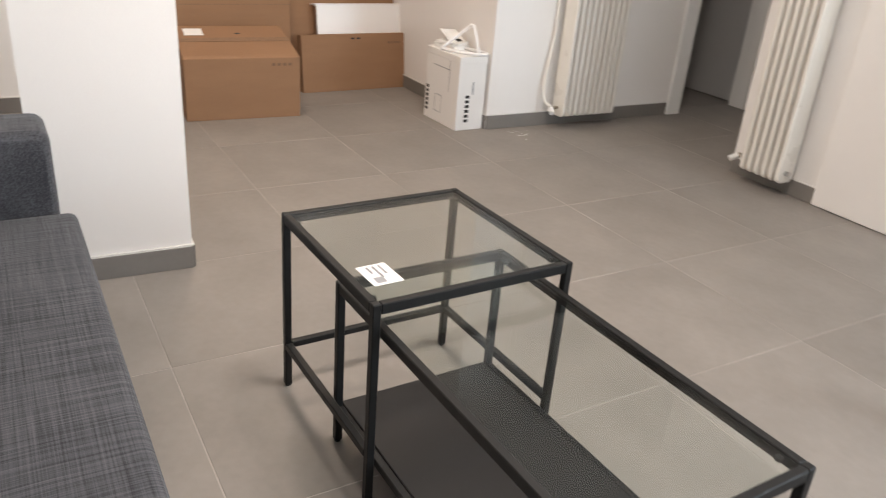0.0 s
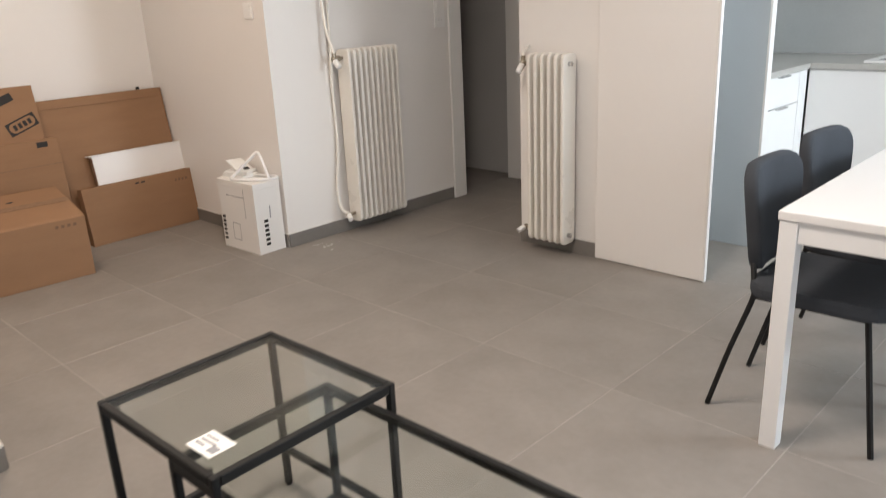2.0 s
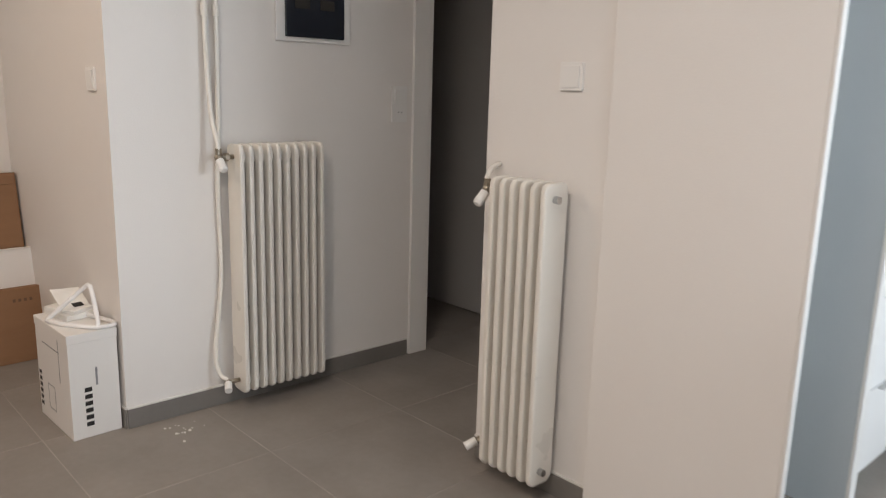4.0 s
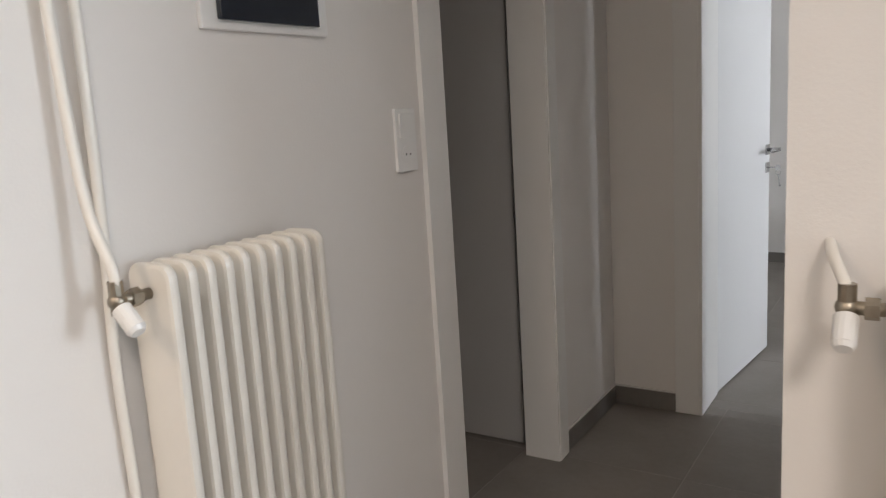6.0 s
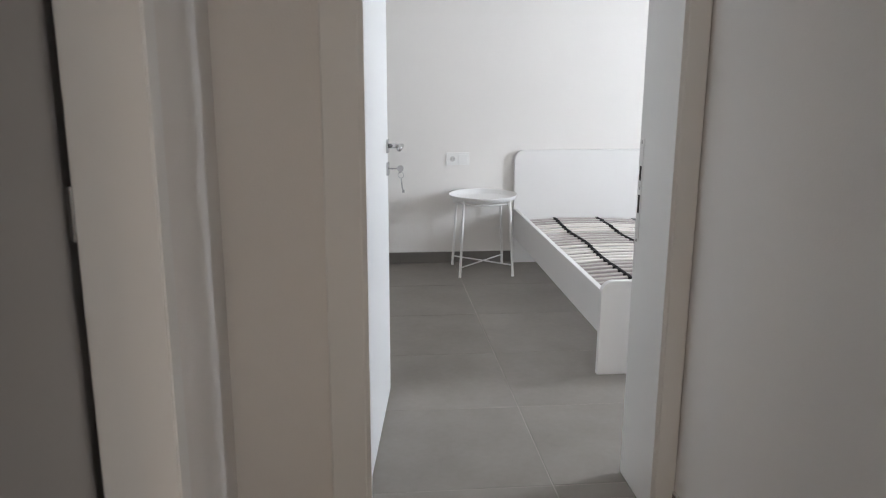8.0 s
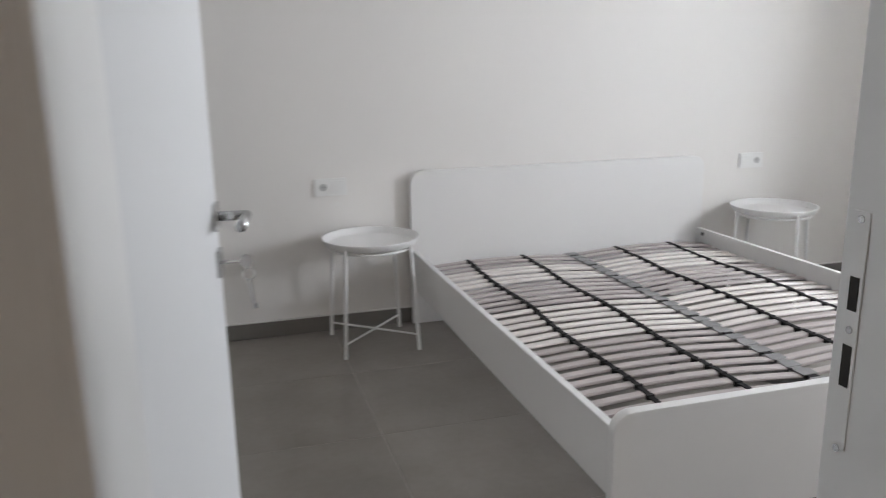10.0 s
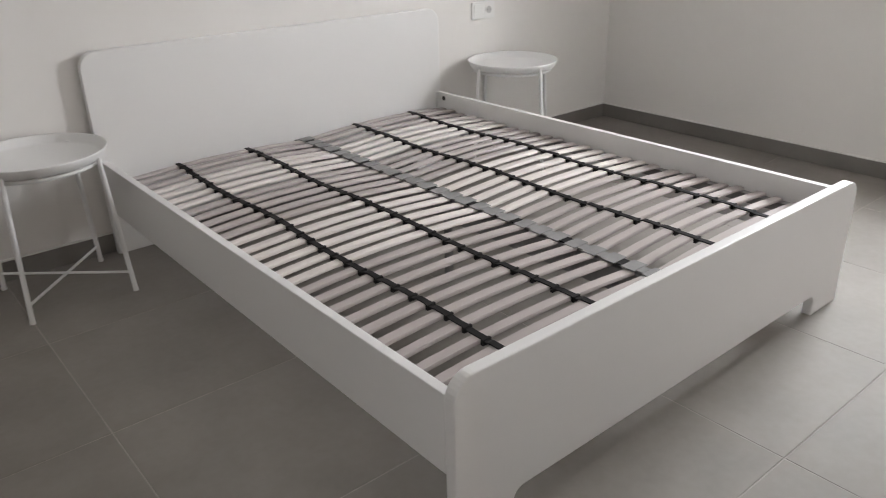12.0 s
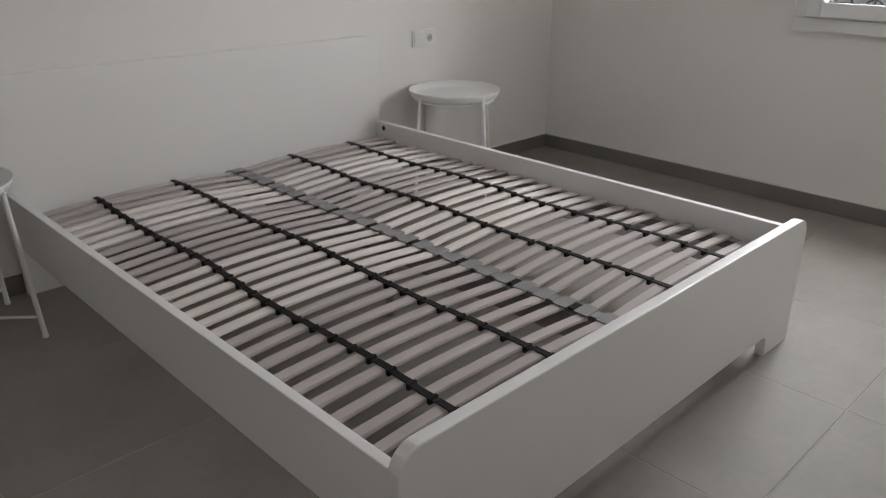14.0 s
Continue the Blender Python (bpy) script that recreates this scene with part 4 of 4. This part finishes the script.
b = box(-0.36, 0.36, -0.24, 0.24, 0.0, 0.012, 0.004)
part("rim", b, PLASTIC, sink)
part("bowl", box(-0.30, 0.10, -0.19, 0.19, 0.0122, 0.0126), GREYPLASTIC, sink)


# ---- bedroom ----
bed = empty("bed", "white foil double bed frame with rounded headboard and no mattress", "bed", pose(1.518, 3.785, 0, 0, 0, 0))
BW, BL = 1.680, 2.060


def board(w, z0, z1, r, cut):
    """An end board's outline with round upper corners and a low arch between its feet."""
    out = [(0, 0), (cut, 0)]
    for k in range(5):
        a = radians(180 - 90 * k / 4)
        out.append((cut + 0.03 + 0.03 * math.cos(a), 0.045 + 0.03 * math.sin(a)))
    for k in range(5):
        a = radians(90 - 90 * k / 4)
        out.append((w - cut - 0.03 + 0.03 * math.cos(a), 0.045 + 0.03 * math.sin(a)))
    out += [(w - cut, 0), (w, 0)]
    for cx, a0 in ((w - r, 0), (r, 90)):
        for k in range(9):
            a = radians(a0 + 90 * k / 8)
            out.append((cx + r * math.cos(a), z1 - r + r * math.sin(a)))
    return out


part("footboard", prism(board(BW, 0, 0.428, 0.055, 0.165), 0.0, 0.032, bevel=0.004), FOIL, bed, "white footboard with rounded corners")
part("headboard", prism(board(BW, 0, 0.788, 0.065, 0.165), BL, BL + 0.035, bevel=0.004), FOIL, bed, "tall white headboard with rounded corners")
for x in (0.001, BW - 0.026):
    r = part("side_rail", box(x, x + 0.025, 0.0325, BL - 0.0005, 0.190, 0.386, 0.003), FOIL, bed, "white side rail")
    inner = x + 0.0252 if x < 1 else x - 0.0002
    s = 1 if x < 1 else -1
    part("ledge", box(min(inner, inner + s * 0.03), max(inner, inner + s * 0.03), 0.04, BL - 0.01, 0.272, 0.3025), GREYPLASTIC, r, "steel ledge under the slats")
    for y in (0.08, BL - 0.06):
        part("bolt", rod((inner, y, 0.360), (inner + s * 0.003, y, 0.360), 0.011, 12), DARK, r, "dark bolt recess")
part("midbeam", box(0.829, 0.877, 0.0325, BL - 0.0005, 0.226, 0.302, 0.002, 1), GREYPLASTIC, bed, "grey galvanised centre beam")
part("midbeam_leg", rod((0.853, BL / 2, 0.0), (0.853, BL / 2, 0.226), 0.015), GREYPLASTIC, bed)


def slat(x0, x1, w, rise):
    """One sprung slat, bowed upwards in its middle."""
    b = bmesh.new()
    rows = []
    n = 10
    for i in range(n + 1):
        u = i / n
        x, z = x0 + (x1 - x0) * u, rise * (1 - (2 * u - 1) ** 2)
        rows.append([b.verts.new((x, y, z + dz)) for y, dz in ((-w / 2, 0.001), (-w / 2 + 0.003, 0.0055), (w / 2 - 0.003, 0.0055), (w / 2, 0.001), (w / 2, -0.003), (-w / 2, -0.003))])
    for p, q in zip(rows, rows[1:]):
        for k in range(6):
            b.faces.new((p[k], p[(k + 1) % 6], q[(k + 1) % 6], q[k]))
    b.faces.new(rows[0][::-1])
    b.faces.new(rows[-1])
    bmesh.ops.recalc_face_normals(b, faces=list(b.faces))
    return b


PITCH, COUNT = 0.0705, 28
ZONES = "gggllllgggggllllllgggggggggg"


def slat_base(label, x0, x1, straps, rise, seed):
    """A roll-out slatted base: slats from head to foot, tied by rubber straps."""
    e = empty("slatted_bed_base", label, "bed base", bed.matrix_world.copy(), "slatted bed bases")
    rnd = random.Random(seed)
    mesh = {}
    sag = []
    for i in range(COUNT):
        y = BL - 0.070 - PITCH * i
        z = 0.306 + rnd.uniform(-0.002, 0.003)
        sag.append((y, z))
        kind = ZONES[i]
        if kind not in mesh:
            o = part("slat", slat(x0, x1, 0.0345, rise), SLATLIGHT if kind == "l" else SLATGREY, e, smooth=False)
            mesh[kind] = o.data
        else:
            o = new("slat", mesh[kind])
            o.parent = e
        o.location = (rnd.uniform(-0.003, 0.003), y, z)
        o.rotation_euler.z = rnd.uniform(-0.006, 0.006)
    for xs in straps:
        u = (xs - x0) / (x1 - x0)
        lift = rise * (1 - (2 * u - 1) ** 2) + 0.0058
        b = bmesh.new()
        prev = None
        ph = rnd.uniform(0, 6)
        for i, (y, z) in enumerate(sag):
            for yy, dz in ((y + 0.022, 0.0), (y - 0.022, 0.0), (y - 0.034, -0.003)):
                wx = xs + 0.008 * math.sin(i * 0.55 + ph)
                row = [b.verts.new((wx + dx, yy, z + lift + dz + hz)) for dx, hz in ((-0.010, 0), (-0.009, 0.003), (0.009, 0.003), (0.010, 0))]
                if prev:
                    for k in range(4):
                        b.faces.new((prev[k], prev[(k + 1) % 4], row[(k + 1) % 4], row[k]))
                prev = row
            box(wx - 0.013, wx + 0.013, y - 0.030, y - 0.0215, z + lift - 0.012, z + lift + 0.0035, bm=b)
        bmesh.ops.recalc_face_normals(b, faces=list(b.faces))
        part("strap", b, STRAP, e, "black rubber strap joining the slats")
    return e


slat_base("sprung birch slats tied by black straps", 0.030, 0.830, (0.268, 0.572), 0.018, 3)
slat_base("sprung birch slats tied by black straps in the open bed frame", 0.876, 1.650, (1.112, 1.430), 0.018, 5)
strip = empty("joining_strip", "grey plastic joining strip between the two slat halves", "bed base", bed.matrix_world.copy())
for i in range(COUNT):
    y = BL - 0.070 - PITCH * i
    part("clip", box(0.822, 0.884, y - 0.023, y + 0.023, 0.3130, 0.3172, 0.0015, 1), GREYPLASTIC, strip)
    if i < COUNT - 1:
        part("link", box(0.834, 0.872, y - 0.0457, y - 0.0235, 0.3105, 0.3150), STRAP if i % 3 == 0 else GREYPLASTIC, strip)


def tray_table(m):
    """A round steel tray on a folding stand."""
    e = empty("tray_table", "round white steel tray table beside the bed", "side table", m, "bedside tables")
    b = bmesh.new()
    prof = [(0.0, 0.492), (0.195, 0.492), (0.208, 0.497), (0.220, 0.520), (0.2245, 0.524), (0.2245, 0.519), (0.212, 0.492), (0.200, 0.486), (0.0, 0.486)]
    n = 48
    rows = [[b.verts.new((r * math.cos(2 * math.pi * k / n), r * math.sin(2 * math.pi * k / n), z)) for k in range(n)] if r else [b.verts.new((0, 0, z))] for r, z in prof]
    for p, q in zip(rows, rows[1:]):
        for k in range(n):
            if len(p) == 1:
                b.faces.new((p[0], q[k], q[(k + 1) % n]))
            elif len(q) == 1:
                b.faces.new((p[k], q[0], p[(k + 1) % n]))
            else:
                b.faces.new((p[k], q[k], q[(k + 1) % n], p[(k + 1) % n]))
    bmesh.ops.recalc_face_normals(b, faces=list(b.faces))
    part("tray", b, STEELWHITE, e, "round white tray with a raised rim", smooth=True)
    part("ring", pipe([(0.192 * math.cos(a), 0.192 * math.sin(a), 0.476) for a in (2 * math.pi * k / 16 for k in range(17))], 0.007, 8), STEELWHITE, e, smooth=True)
    for k in range(4):
        a = radians(45 + 90 * k)
        foot, up = (0.247 * math.cos(a), 0.247 * math.sin(a)), (0.212 * math.cos(a), 0.212 * math.sin(a))
        leg = part("leg", rod((*foot, 0.006), (*up, 0.500), 0.0085, 12), STEELWHITE, e)
        part("foot_cap", rod((*foot, 0.0), (*foot, 0.012), 0.0095, 10), PLASTIC, leg)
    for k in range(2):
        a = radians(45 + 90 * k)
        p = (0.243 * math.cos(a), 0.243 * math.sin(a))
        part("cross_bar", rod((*p, 0.065), (-p[0], -p[1], 0.065 + 0.009 * k), 0.005, 8), STEELWHITE, e)
    return e


tt = tray_table(pose(1.272, 5.650, 0, 0, 0, 2))
copy_thing(tt, pose(3.520, 5.655, 0, 0, 0, 40))

# ---- tiled floor ----
floor = structure("floor", box(-1.44, 5.34, -3.44, 6.05, -0.10, -0.0012), GROUT, "large grey porcelain floor tiles with pale joints", "floor")
tile_mesh = {}


def tile(x0, x1, y0, y1):
    w, d = round(x1 - x0, 3), round(y1 - y0, 3)
    if (w, d) not in tile_mesh:
        b = bmesh.new()
        lo = [b.verts.new((x, y, -0.004)) for x, y in ((0, 0), (w, 0), (w, d), (0, d))]
        mid = [b.verts.new((x, y, -0.0012)) for x, y in ((0, 0), (w, 0), (w, d), (0, d))]
        c = 0.0012
        hi = [b.verts.new((x, y, 0.0)) for x, y in ((c, c), (w - c, c), (w - c, d - c), (c, d - c))]
        for p, q in ((lo, mid), (mid, hi)):
            for k in range(4):
                b.faces.new((p[k], p[(k + 1) % 4], q[(k + 1) % 4], q[k]))
        b.faces.new(hi)
        o = part("tile", b, TILE, floor)
        tile_mesh[(w, d)] = o.data
    else:
        o = new("tile", tile_mesh[(w, d)])
        o.parent = floor
    o.location = (x0, y0, random.uniform(-0.0004, 0.0))


def tiled(xa, xb, ya, yb, ox, oy, pitch=0.602, gap=0.0032):
    for i in range(math.floor((xa - ox) / pitch), math.ceil((xb - ox) / pitch)):
        for j in range(math.floor((ya - oy) / pitch), math.ceil((yb - oy) / pitch)):
            x0, x1 = max(xa, ox + pitch * i + gap / 2), min(xb, ox + pitch * (i + 1) - gap / 2)
            y0, y1 = max(ya, oy + pitch * j + gap / 2), min(yb, oy + pitch * (j + 1) - gap / 2)
            if x1 - x0 > 0.02 and y1 - y0 > 0.02:
                tile(x0, x1, y0, y1)


tiled(-1.40, 5.30, -3.40, 2.795, 1.803, -0.298)
tiled(-0.70, 4.68, 2.80, 6.0, 1.107, 3.490)
